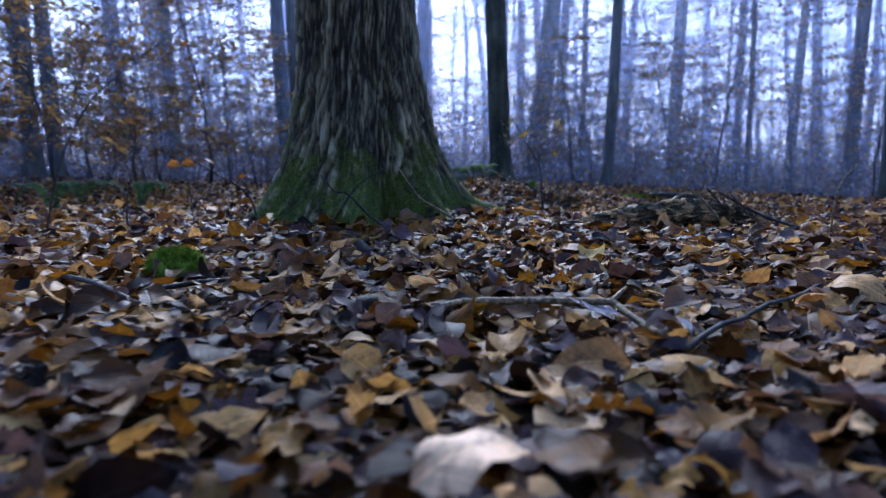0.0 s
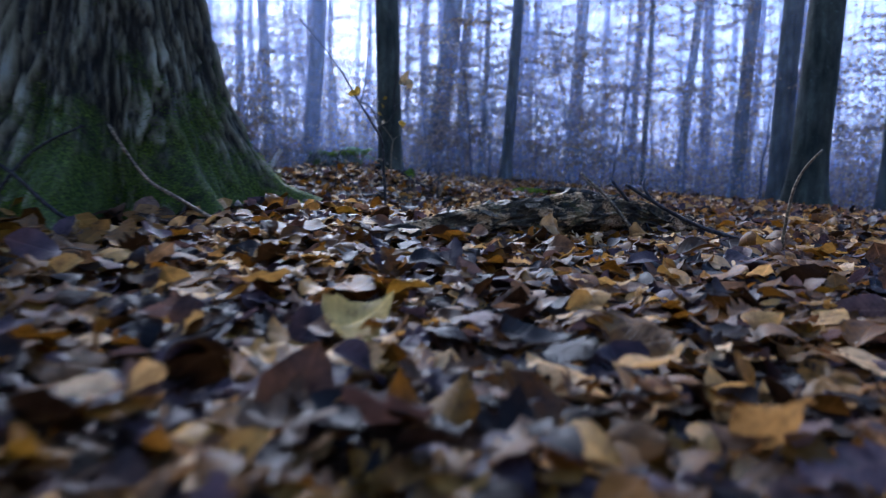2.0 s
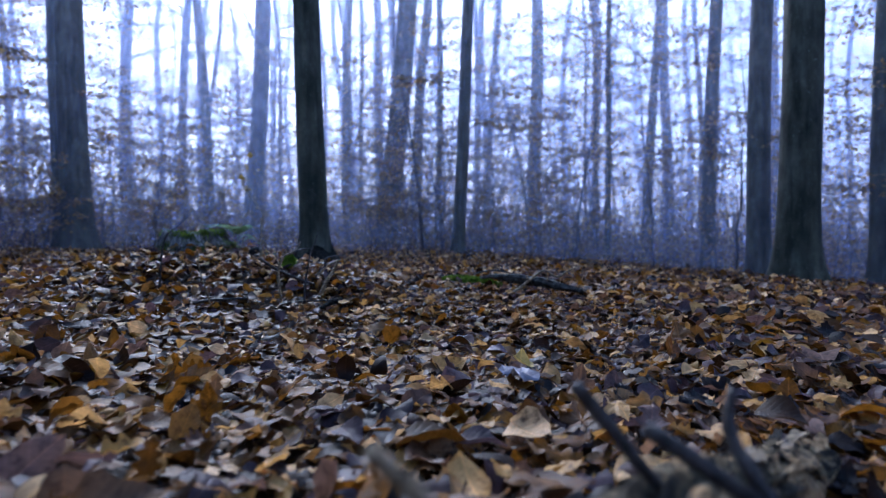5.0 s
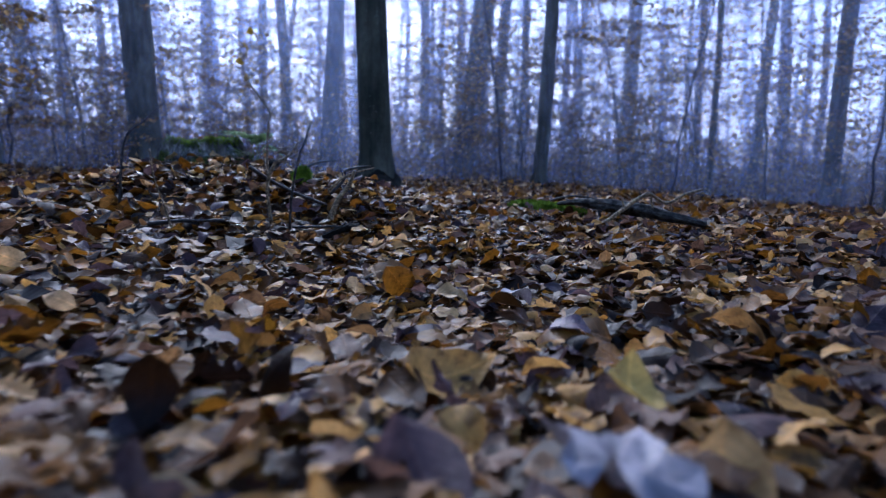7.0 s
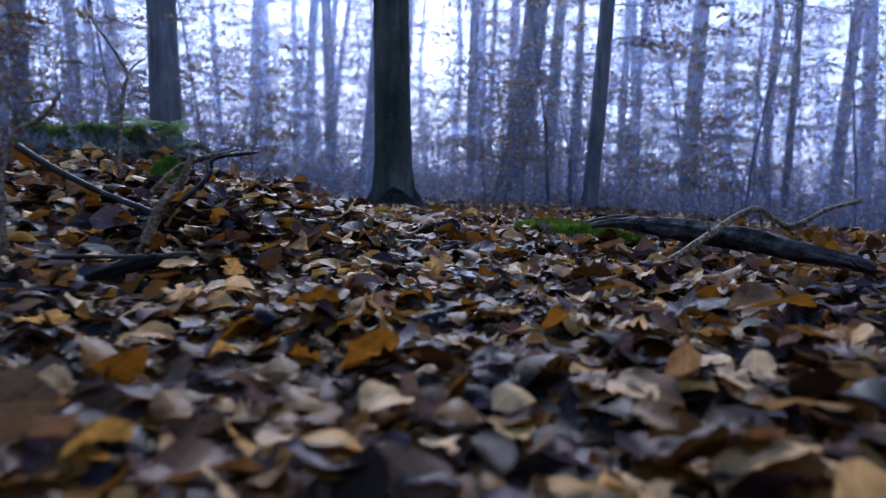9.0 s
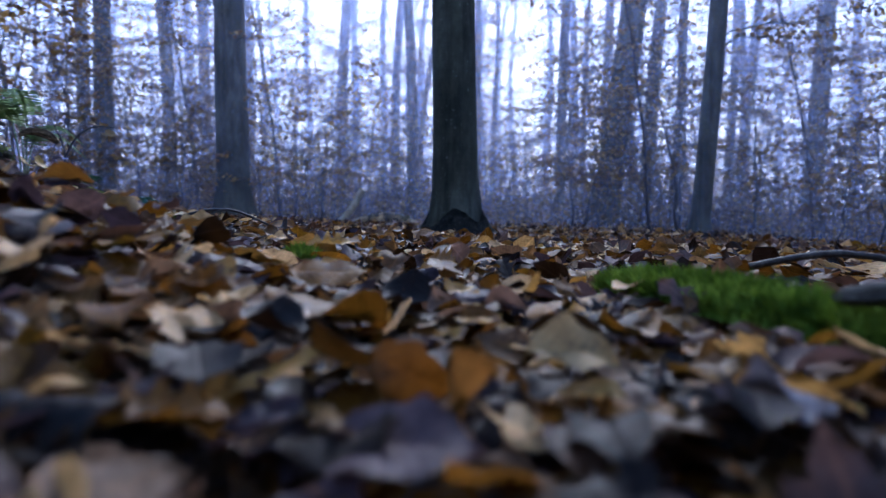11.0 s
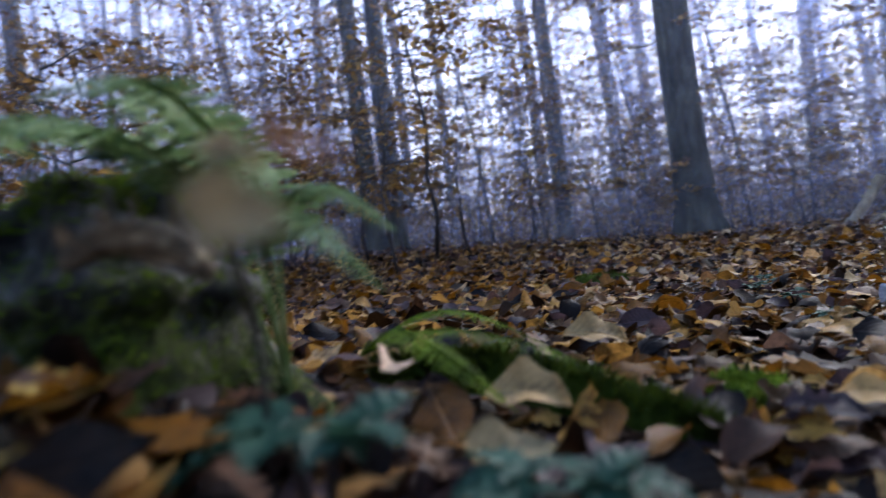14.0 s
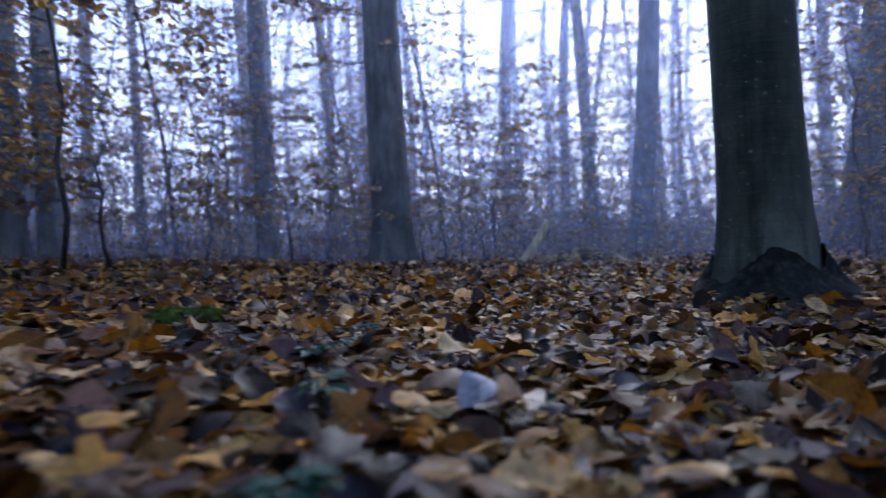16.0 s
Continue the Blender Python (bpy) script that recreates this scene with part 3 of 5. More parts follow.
def branch_with_leaves(start, heading, length, rise, r0, rng, tubes, pts, ways, gap, twigs=True):
    """A limb that grows out, with side twigs to both sides in one layer; fills the lists."""
    n = 9
    s = np.linspace(0, 1, n)[:, None]
    d = np.array([math.cos(heading), math.sin(heading), 0.0])
    p = np.array(start) + s * length * d + np.array([0, 0, 1.0]) * (rise * s - 0.10 * length * s**2)
    p[1:] += rng.normal(0, 0.018 * length, (n - 1, 3))
    tubes.append(tube(p, r0, r0 * 0.2, 4, 0, None, False))
    lines = [p[3:]]
    if twigs:
        for k in range(2, n - 1):
            for sgn in (-1, 1):
                if rng.random() < 0.8:
                    ang = heading + sgn * rng.uniform(0.5, 1.0)
                    ln = length * (0.45 - 0.30 * k / n) * rng.uniform(0.7, 1.3)
                    q = p[k] + np.linspace(0, 1, 5)[:, None] * ln * np.array([math.cos(ang), math.sin(ang), rng.normal(0, 0.15)])
                    tubes.append(tube(q, r0 * 0.3, r0 * 0.10, 3, 0, None, False))
                    lines.append(q)
    for q in lines:
        ln = np.linalg.norm(q[-1] - q[0])
        m = max(2, int(ln / gap))
        t = rng.uniform(0.1, 1, m) * (len(q) - 1)
        i = np.minimum(t.astype(int), len(q) - 2)
        at = q[i] + (t - i)[:, None] * (q[i + 1] - q[i])
        w = q[-1] - q[0]
        turn = np.arctan2(w[1], w[0]) + rng.choice([-1, 1], m) * rng.uniform(0.4, 1.2, m)
        pts.append(at + rng.normal(0, 0.012, (m, 3)))
        ways.append(np.stack([np.cos(turn), np.sin(turn), 0 * turn], -1))


def make_tree(name, x, y, diameter, height, lean, label, mat, seed, limbs=7, first=4.5, sides=28, group="tall forest trees", category="tree", low_spray=0, far=False):
    rng = np.random.default_rng(seed)
    ob = thing(name, x, y, float(land(x, y)), label, category, group)
    v, f, axis = trunk(lean[0], lean[1], diameter / 2, height, sides, 26 if not far else 14, 0.42, rng, 0.10 if not far else 0.2)
    part("trunk", mesh("trunk", v, f, mat), ob)
    tubes, pts, ways = [], [], []

    def limb(z, *growth):
        """A limb that carries its own leaves."""
        i = int(np.argmin(abs(axis[:, 2] - z)))
        own, at, to = ([], [], []) if not far else (tubes, pts, ways)
        branch_with_leaves(axis[i], *growth[:-1], rng, own, at, to, growth[-1])
        if not far:
            bough = part("limb", mesh("limb", *joined(own), mat), ob)
            data = leafy(np.concatenate(at), np.concatenate(to), rng, 0.075)
            part("foliage", mesh("foliage", data[0], data[1], M_HUNG, data[2]), bough, "sparse brown autumn leaves")

    for k in range(limbs):
        limb(first + (height - first) * (k + rng.random()) / max(limbs, 1) * 0.95, rng.uniform(0, 6.28), rng.uniform(1.4, 3.2), rng.uniform(0.4, 1.8), diameter * 0.09, 0.085 if not far else 0.2)
    for k in range(low_spray):
        limb(rng.uniform(2.0, 3.4), rng.uniform(-2.6, 0.2), rng.uniform(1.0, 1.9), rng.uniform(-0.1, 0.3), 0.012, 0.05)
    if far:
        tagged(part("limbs", mesh("limbs", *joined(tubes), mat), ob), kind="stuff")
        data = leafy(np.concatenate(pts), np.concatenate(ways), rng, 0.13)
        part("crown", mesh("crown", data[0], data[1], M_HUNG, data[2]), ob, "sparse brown autumn leaves")
    return ob


BEECH = "grey smooth-barked beech trunk rising from leaf litter"
PALE = "slim grey tree trunk standing back in the mist"
TREES = [
    # x, y, diameter, lean x, lean y
    (1.05, 9.60, 0.315, -0.006, 0.0), (-2.70, 13.1, 0.44, -0.025, 0.0), (2.58, 18.7, 0.58, 0.115, 0.0), (3.82, 22.1, 0.37, 0.06, 0.0), (4.05, 19.2, 0.19, 0.03, 0.0),
    (3.30, 12.6, 0.21, 0.065, 0.0), (6.60, 25.2, 0.28, 0.0, 0.0), (7.01, 19.9, 0.42, 0.02, 0.0), (9.12, 14.5, 0.30, 0.03, 0.0), (7.53, 10.75, 0.34, 0.01, 0.0),
    (6.50, 8.75, 0.46, 0.01, 0.0), (8.67, 9.77, 0.30, 0.02, 0.0), (-5.9, 26.0, 0.46, 0.02, 0.0), (-2.43, 22.3, 0.34, -0.02, 0.0), (-0.90, 19.6, 0.45, 0.07, 0.0),
    (-9.2, 22.9, 0.40, 0.0, 0.0), (1.65, 21.4, 0.27, 0.025, 0.0), (-7.30, 11.55, 0.31, -0.02, 0.0), (-7.07, 11.87, 0.28, -0.02, 0.0), (-15.5, 12.6, 0.40, 0.0, 0.0),
    (-10.7, 7.3, 0.30, 0.0, 0.0), (7.7, 16.4, 0.15, 0.03, 0.0), (10.4, 19.6, 0.30, 0.06, 0.0), (-8.6, 17.1, 0.30, 0.0, 0.0), (-12.2, 15.9, 0.30, 0.0, 0.0),
    (-10.0, 15.5, 0.20, 0.0, 0.0), (-1.5, 28.7, 0.35, 0.0, 0.0), (-3.55, 14.8, 0.36, 0.0, 0.0), (-7.92, 12.4, 0.34, 0.01, 0.0), (-6.2, 14.9, 0.30, 0.0, 0.0),
]
for i, (x, y, dia, lx, ly) in enumerate(TREES):
    d = math.hypot(x - 1, y - 5)
    tree = make_tree("beech_tree", x, y, dia, 13 + 2 * (i % 3), (lx, ly), BEECH if d < 13 else PALE, M_BEECH, 40 + i, limbs=6, sides=36 if d < 8 else 20, low_spray=4 if i in (1, 2, 3, 4, 5, 7) else 0)
    if i == 0:
        # dark uneven skirt round the trunk's foot
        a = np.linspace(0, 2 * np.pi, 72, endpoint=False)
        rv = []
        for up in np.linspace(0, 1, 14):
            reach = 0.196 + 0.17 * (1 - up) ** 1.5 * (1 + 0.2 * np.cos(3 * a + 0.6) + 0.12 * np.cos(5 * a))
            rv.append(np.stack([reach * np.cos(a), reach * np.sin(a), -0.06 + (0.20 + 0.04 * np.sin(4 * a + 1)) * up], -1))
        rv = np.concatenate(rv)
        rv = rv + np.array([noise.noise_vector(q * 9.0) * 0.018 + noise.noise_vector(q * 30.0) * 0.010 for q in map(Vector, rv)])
        part("root", mesh("root", rv, grid_tris(14, 72, True), M_DARK), tree, "dark uneven skirt round the trunk's foot")

rng = np.random.default_rng(5)
models = [make_tree("forest_tree", 300, 300 + 5 * k, 0.12 + 0.05 * k, 14 + k, (rng.normal(0, 0.02), 0), "slender grey trunk far back in the pale mist", M_FAR, 90 + k, limbs=16, first=2.5, sides=10, group="far trees in the mist", far=True) for k in range(6)]
spots = []
while len(spots) < 260:
    a, r = rng.uniform(-2.0, 1.75), rng.uniform(18, 60)
    x, y = 1 - r * math.sin(a) * 1.0, 5 + r * math.cos(a)
    if all(math.hypot(x - p, y - q) > 1.4 for p, q, *_ in TREES) and all(math.hypot(x - p, y - q) > 1.2 for p, q in spots):
        spots.append((x, y))
for k, (x, y) in enumerate(spots):
    m = models[k % 6]
    at = pose(x, y, float(land(x, y)), rng.normal(0, 1.5), rng.normal(0, 2), rng.uniform(0, 360))
    if k < 6:
        models[k].matrix_world = at
    else:
        copy_thing(m, at)

# ---- young beeches with dry leaves ----
def make_sapling(x, y, height, seed):
    rng = np.random.default_rng(seed)
    ob = thing("beech_sapling", x, y, 0, "young beech with dry brown leaves on thin twigs", "sapling", "undergrowth saplings")
    n = 12
    s = np.linspace(0, 1, n)
    p = np.stack([0.12 * height * np.sin(s * 2.2 + rng.uniform(0, 6)) * s, 0.12 * height * np.sin(s * 2.6 + rng.uniform(0, 6)) * s, s * height - 0.03], -1)
    p[1:-1, :2] += rng.normal(0, 0.02, (n - 2, 2))
    tubes, pts, ways = [tube(p, 0.005 + 0.004 * height, 0.003, 6)], [], []
    for k in range(int(5 + 4.5 * height)):
        t = rng.uniform(0.22, 1.0)
        i = min(int(t * (n - 1)), n - 2)
        branch_with_leaves(p[i] + (t * (n - 1) - i) * (p[i + 1] - p[i]), rng.uniform(0, 6.28), height * (0.42 - 0.26 * t) * rng.uniform(0.6, 1.3) + 0.15, rng.uniform(0.0, 0.35), 0.006, rng, tubes, pts, ways, 0.085)
    part("stem", mesh("stem", *joined(tubes), M_TWIG), ob)
    data = leafy(np.concatenate(pts), np.concatenate(ways), rng, 0.070)
    part("foliage", mesh("foliage", data[0], data[1], M_HUNG, data[2]), ob, "dry brown beech leaves")
    return ob


young = [make_sapling(300, 280 - 4 * k, h, 60 + k) for k, h in enumerate((1.3, 1.9, 2.4, 3.0, 4.2, 6.0))]
rng = np.random.default_rng(21)
spots = []
while len(spots) < 215:
    a, r = rng.uniform(-1.35, 1.75), rng.uniform(4.5, 24)
    x, y = 0.8 - r * math.sin(a), 5.5 + r * math.cos(a)
    left = a > 0.12
    if rng.random() > (1.0 if left else 0.35 + 0.6 * min(1, abs(a)) if r < 12 else 0.8):
        continue
    if from_lane(np.array([x]), np.array([y]))[0] < (3.9 if left else 7.5) or any(math.hypot(x - p, y - q) < 0.5 for p, q in spots):
        continue
    spots.append((x, y))
spots[:6] = [(-2.6, 6.6), (-3.4, 5.2), (-2.2, 8.4), (-4.2, 7.4), (-3.3, 9.6), (3.0, 14.5)]
spots += [(3.2, 13.4), (4.3, 14.3), (5.4, 13.2), (2.1, 15.2), (6.2, 14.8), (3.7, 16.3), (5.0, 16.6), (7.4, 13.6), (1.9, 13.3), (4.6, 12.2)]
for k, (x, y) in enumerate(spots):
    m = (k % 6 if k % 2 else 4 + k % 4 // 2) if from_lane(np.array([x]), np.array([y]))[0] > 7.5 else k % 4
    at = pose(x, y, float(land(x, y)), 0, 0, rng.uniform(0, 360)) @ Matrix.Scale(rng.uniform(0.85, 1.15), 4)
    if k < 6:
        young[k].matrix_world = at
    else:
        copy_thing(young[m], at).scale = at.to_scale()

# ---- unseen wall behind and beside, added to block low sky light ----
a = np.linspace(radians(128), radians(412 - 180), 40)
v = []
for hh in np.linspace(-1.5, 15, 12):
    rr = 24 + 1.2 * np.sin(a * 31 + hh) + 0.6 * np.sin(a * 67 + 2 * hh)
    v.append(np.stack([1 - rr * np.sin(a), 5 + rr * np.cos(a), np.full(40, hh) + (0.8 * np.sin(a * 43) if hh > 14 else 0)], -1))
tagged(new("light_blocker", mesh("light_blocker", np.concatenate(v), grid_tris(12, 40, False), M_FAR)), "unseen dark wall added to block low light from behind", "woodland", kind="structure")

# ---- mist: haze put in as tinted ring sheets ----
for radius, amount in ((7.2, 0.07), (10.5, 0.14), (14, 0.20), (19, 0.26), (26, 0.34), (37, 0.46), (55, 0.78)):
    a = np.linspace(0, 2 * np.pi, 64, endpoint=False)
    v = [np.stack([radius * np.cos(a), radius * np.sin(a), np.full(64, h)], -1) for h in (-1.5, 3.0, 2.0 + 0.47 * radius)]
    # haze painted by ring: bluer midway, near white farthest out for the bright sky
    haze_tint = (0.62, 0.67, 0.90) if radius < 15 else (0.53, 0.61, 0.98) if radius < 30 else (0.58, 0.68, 1.0) if radius < 50 else (0.97, 0.98, 1.0)
    ob = new("mist", mesh("mist", np.concatenate(v), grid_tris(3, 64, True), haze_sheet_material(amount, haze_tint, 0.65 if radius < 25 else 0.85 if radius < 50 else 0.95)))
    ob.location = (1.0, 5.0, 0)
    tagged(ob, "tinted see-through sheet standing in for mist haze between the trees", "mist", kind="stuff")

# ---- the old oak ----
def make_oak():
    rng = np.random.default_rng(3)
    ob = thing("oak_tree", 0.0, 2.97, 0.0, "old oak trunk with furrowed bark and green mossy roots", "tree")
    sides, rings, height = 380, 230, 7.0
    a = np.linspace(0.5 * np.pi, 2.5 * np.pi, sides, endpoint=False)
    z = -0.06 + (np.linspace(0, 1, rings) ** 2.4) * (height + 0.06)
    A, Z = np.meshgrid(a, z)
    up = np.maximum(Z, 0)
    r = 0.228 + 0.205 * np.exp(-up / 0.30) - 0.010 * Z
    for ang, wide, size in ((-1.42, 0.15, 0.115), (-0.74, 0.15, 0.105), (0.02, 0.20, 0.13), (-2.15, 0.30, 0.05), (3.05, 0.30, 0.07), (1.1, 0.3, 0.08), (2.1, 0.3, 0.07)):
        off = (A - ang + np.pi) % (2 * np.pi) - np.pi
        r = r + size * np.exp(-(off / wide) ** 2) * np.exp(-up / 0.19) + 0.3 * size * np.exp(-(off / wide) ** 2) * np.exp(-up / 0.6)
    off = (A + 1.12 + np.pi) % (2 * np.pi) - np.pi
    r = r - 0.13 * np.exp(-(off / 0.15) ** 2) * np.exp(-up / 0.20)
    # long plates of bark between furrows that wander up the trunk
    flat = np.array([noise.fractal(Vector((math.cos(p) * 1.6, math.sin(p) * 1.6, h * 2.2)), 1.0, 2.0, 3) for h in z for p in a]).reshape(A.shape)
    crack = np.array([noise.fractal(Vector((math.cos(p) * 9, math.sin(p) * 9, h * 5)), 0.9, 2.0, 3) for h in z for p in a]).reshape(A.shape)
    cu, cv = A * 15.0 + 3.0 * flat + 0.9 * crack, Z * 7.0 + 1.5 * flat + 0.9 * crack
    near = np.array([noise.voronoi(Vector((p, q, 0.0)))[0][:2] for p, q in zip(cu.ravel(), cv.ravel())])
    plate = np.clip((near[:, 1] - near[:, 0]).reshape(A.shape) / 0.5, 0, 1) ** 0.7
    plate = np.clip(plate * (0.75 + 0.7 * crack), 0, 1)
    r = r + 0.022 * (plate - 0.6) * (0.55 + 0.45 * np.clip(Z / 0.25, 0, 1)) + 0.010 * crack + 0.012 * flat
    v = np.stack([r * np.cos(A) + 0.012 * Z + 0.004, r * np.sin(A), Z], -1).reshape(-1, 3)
    # plate height, which also steers the painted furrow shade
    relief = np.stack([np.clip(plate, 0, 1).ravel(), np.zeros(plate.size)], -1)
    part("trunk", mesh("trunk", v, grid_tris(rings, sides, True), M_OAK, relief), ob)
    for pts, r0, r1 in (([(0.30, -0.02, 0.12), (0.42, 0.0, 0.065), (0.55, 0.01, 0.03), (0.68, 0.02, 0.0)], 0.070, 0.03),
                        ([(0.05, -0.30, 0.16), (0.06, -0.40, 0.08), (0.07, -0.48, 0.03), (0.09, -0.56, -0.02)], 0.05, 0.03),
                        ([(-0.26, -0.10, 0.14), (-0.36, -0.14, 0.06), (-0.44, -0.18, 0.01), (-0.50, -0.2, -0.03)], 0.07, 0.03)):
        rv, rf = tube(spline(pts, 40), r0, r1, 28)
        rv = rv + np.array([noise.noise_vector(q * 14.0) * 0.010 + noise.noise_vector(q * 45.0) * 0.005 for q in map(Vector, rv)])
        lumps = np.array([(0.55 + 0.5 * noise.noise(q * 30.0), 0.0) for q in map(Vector, rv)])
        part("root", mesh("root", rv, rf, M_OAK, lumps), ob, "mossy root spreading from the trunk")
    low = v[(v[:, 2] < 0.55) & (v[:, 1] < 0.15)]
    n = 44000
    at = low[rng.integers(0, len(low), n)] + rng.normal(0, 0.006, (n, 3))
    thick = np.array([noise.fractal(Vector(q) * 5.0, 0.8, 2.0, 4) for q in at])
    at = at[thick > -0.08 + 1.4 * np.maximum(at[:, 2] - 0.02, 0)]
    n = len(at)
    bl = np.array([(-0.1, 0, 0), (0.1, 0, 0), (0.03, 0.1, 0.6), (0, 0.3, 1.0)], float)
    rot = turns(np.zeros(n), np.zeros(n), np.arctan2(at[:, 1], at[:, 0])) @ turns(rng.normal(0, 0.6, n), rng.uniform(0.5, 1.6, n), rng.uniform(0, 6, n))
    sv, sf, _ = scatter([(bl, np.array([(0, 1, 2), (0, 2, 3)]), np.zeros((4, 2)))], np.zeros(n, int), at, rot, 0.009 * rng.uniform(0.6, 1.5, n))
    tagged(part("moss_growth", mesh("moss_growth", sv, sf, M_MOSS_OAK, None, False), ob, "green moss shoots on the lower bark"), kind="stuff")
    return ob


make_oak()


# ---- moss, fern, stump ----
def moss(name, pts, widths, height, mat, label, seed, blades=1600, blade=0.016):
    """A moss cushion or mat along a line: a bumpy body covered with short upright shoots."""
    rng = np.random.default_rng(seed)
    base = np.array(pts[0], float)
    line = spline(pts, 14) - base
    w = np.interp(np.linspace(0, 1, 14), np.linspace(0, 1, len(widths)), widths)
    ob = thing(name, *base, label, "moss")
    d = np.gradient(line[:, :2], axis=0)
    d /= np.linalg.norm(d, axis=1)[:, None] + 1e-9
    side = np.stack([-d[:, 1], d[:, 0]], -1)
    ends = np.sin(np.linspace(0.12, np.pi - 0.12, 14)) ** 0.5
    a = np.linspace(-1, 1, 13)
    body = []
    for i in range(14):
        for s in a:
            q = line[i, :2] + side[i] * s * w[i] * ends[i]
            h = height * ends[i] * math.sqrt(max(0, 1 - s * s)) * (1 + 0.25 * noise.noise(Vector((q[0] * 30, q[1] * 30, seed))))
            body.append((q[0], q[1], line[i, 2] + h - 0.012))
    body = np.array(body)
    tris = grid_tris(14, 13, False)
    part("cushion", mesh("cushion", body, tris, mat), ob)
    pick = rng.integers(0, len(tris), blades)
    k = rng.dirichlet((1, 1, 1), blades)
    at = (body[tris[pick]] * k[..., None]).sum(1)
    v = np.array([(-0.09, 0, 0), (0.09, 0, 0), (0.03, 0.12, 0.6), (0, 0.3, 1.0), (0, 0.09, 0), (0, -0.09, 0)], float)
    f = np.array([(0, 1, 2), (0, 2, 3), (4, 5, 2), (2, 5, 3)])
    rot = turns(rng.normal(0, 0.45, blades), rng.normal(0, 0.45, blades), rng.uniform(0, 6.28, blades))
    sv, sf, _ = scatter([(v, f, np.zeros((6, 2)))], np.zeros(blades, int), at, rot, blade * rng.uniform(0.6, 1.3, blades))
    tagged(part("moss_growth", mesh("moss_growth", sv, sf, mat, None, False), ob, "short green moss shoots"), kind="stuff")
    return ob


def on(x, y, up=0.0):
    return (x, y, float(land(x, y)) + up)


moss("moss_cushion", [on(-0.25, 1.63, 0.012), on(-0.14, 1.65, 0.012)], [0.055, 0.05], 0.05, M_MOSS_BRIGHT, "small round green moss cushion among leaves", 1)
moss("moss_cushion", [on(0.995, 5.57), on(1.06, 5.585)], [0.04, 0.036], 0.05, M_MOSS_BRIGHT, "bright green moss cushion on the leafy bank", 2)
moss("moss_mat", [on(1.87, 5.94, 0.020), on(1.93, 5.84, 0.030), on(2.00, 5.74, 0.030), on(2.08, 5.64, 0.022), on(2.13, 5.58, 0.010)], [0.025, 0.038, 0.042, 0.040, 0.03], 0.020, M_MOSS_BRIGHT, "flat bright green moss mat between leaves", 3, 8000, 0.019)
moss("moss_tuft", [on(1.46, 5.945), on(1.50, 5.96)], [0.03, 0.026], 0.022, M_MOSS_BRIGHT, "small green moss tuft among fallen leaves", 4, 900)
moss("mossy_root", [on(0.60, 6.44, 0.018), on(0.68, 6.50, 0.022), on(0.77, 6.535, 0.016), on(0.88, 6.565, 0.006)], [0.024, 0.026, 0.022, 0.014], 0.028, M_MOSS, "moss-grown root creeping from the stump", 5, 2600, 0.016)
moss("moss_tuft", [on(1.24, 6.405), on(1.27, 6.42)], [0.018, 0.015], 0.02, M_MOSS_BRIGHT, "bright green moss tuft among fallen leaves", 16, 900)
moss("moss_tuft", [on(1.12, 6.24), on(1.14, 6.25)], [0.012, 0.012], 0.03, M_MOSS_BRIGHT, "bright green moss tuft among fallen leaves", 17, 800)
moss("moss_tuft", [on(0.80, 6.68), on(0.87, 6.70)], [0.03, 0.03], 0.03, M_MOSS_BRIGHT, "small green moss tuft among fallen leaves", 6, 700)
moss("moss_tuft", [on(-0.5, 8.05), on(-0.25, 8.1)], [0.05, 0.05], 0.04, M_MOSS, "small green moss tuft among fallen leaves", 7, 700)


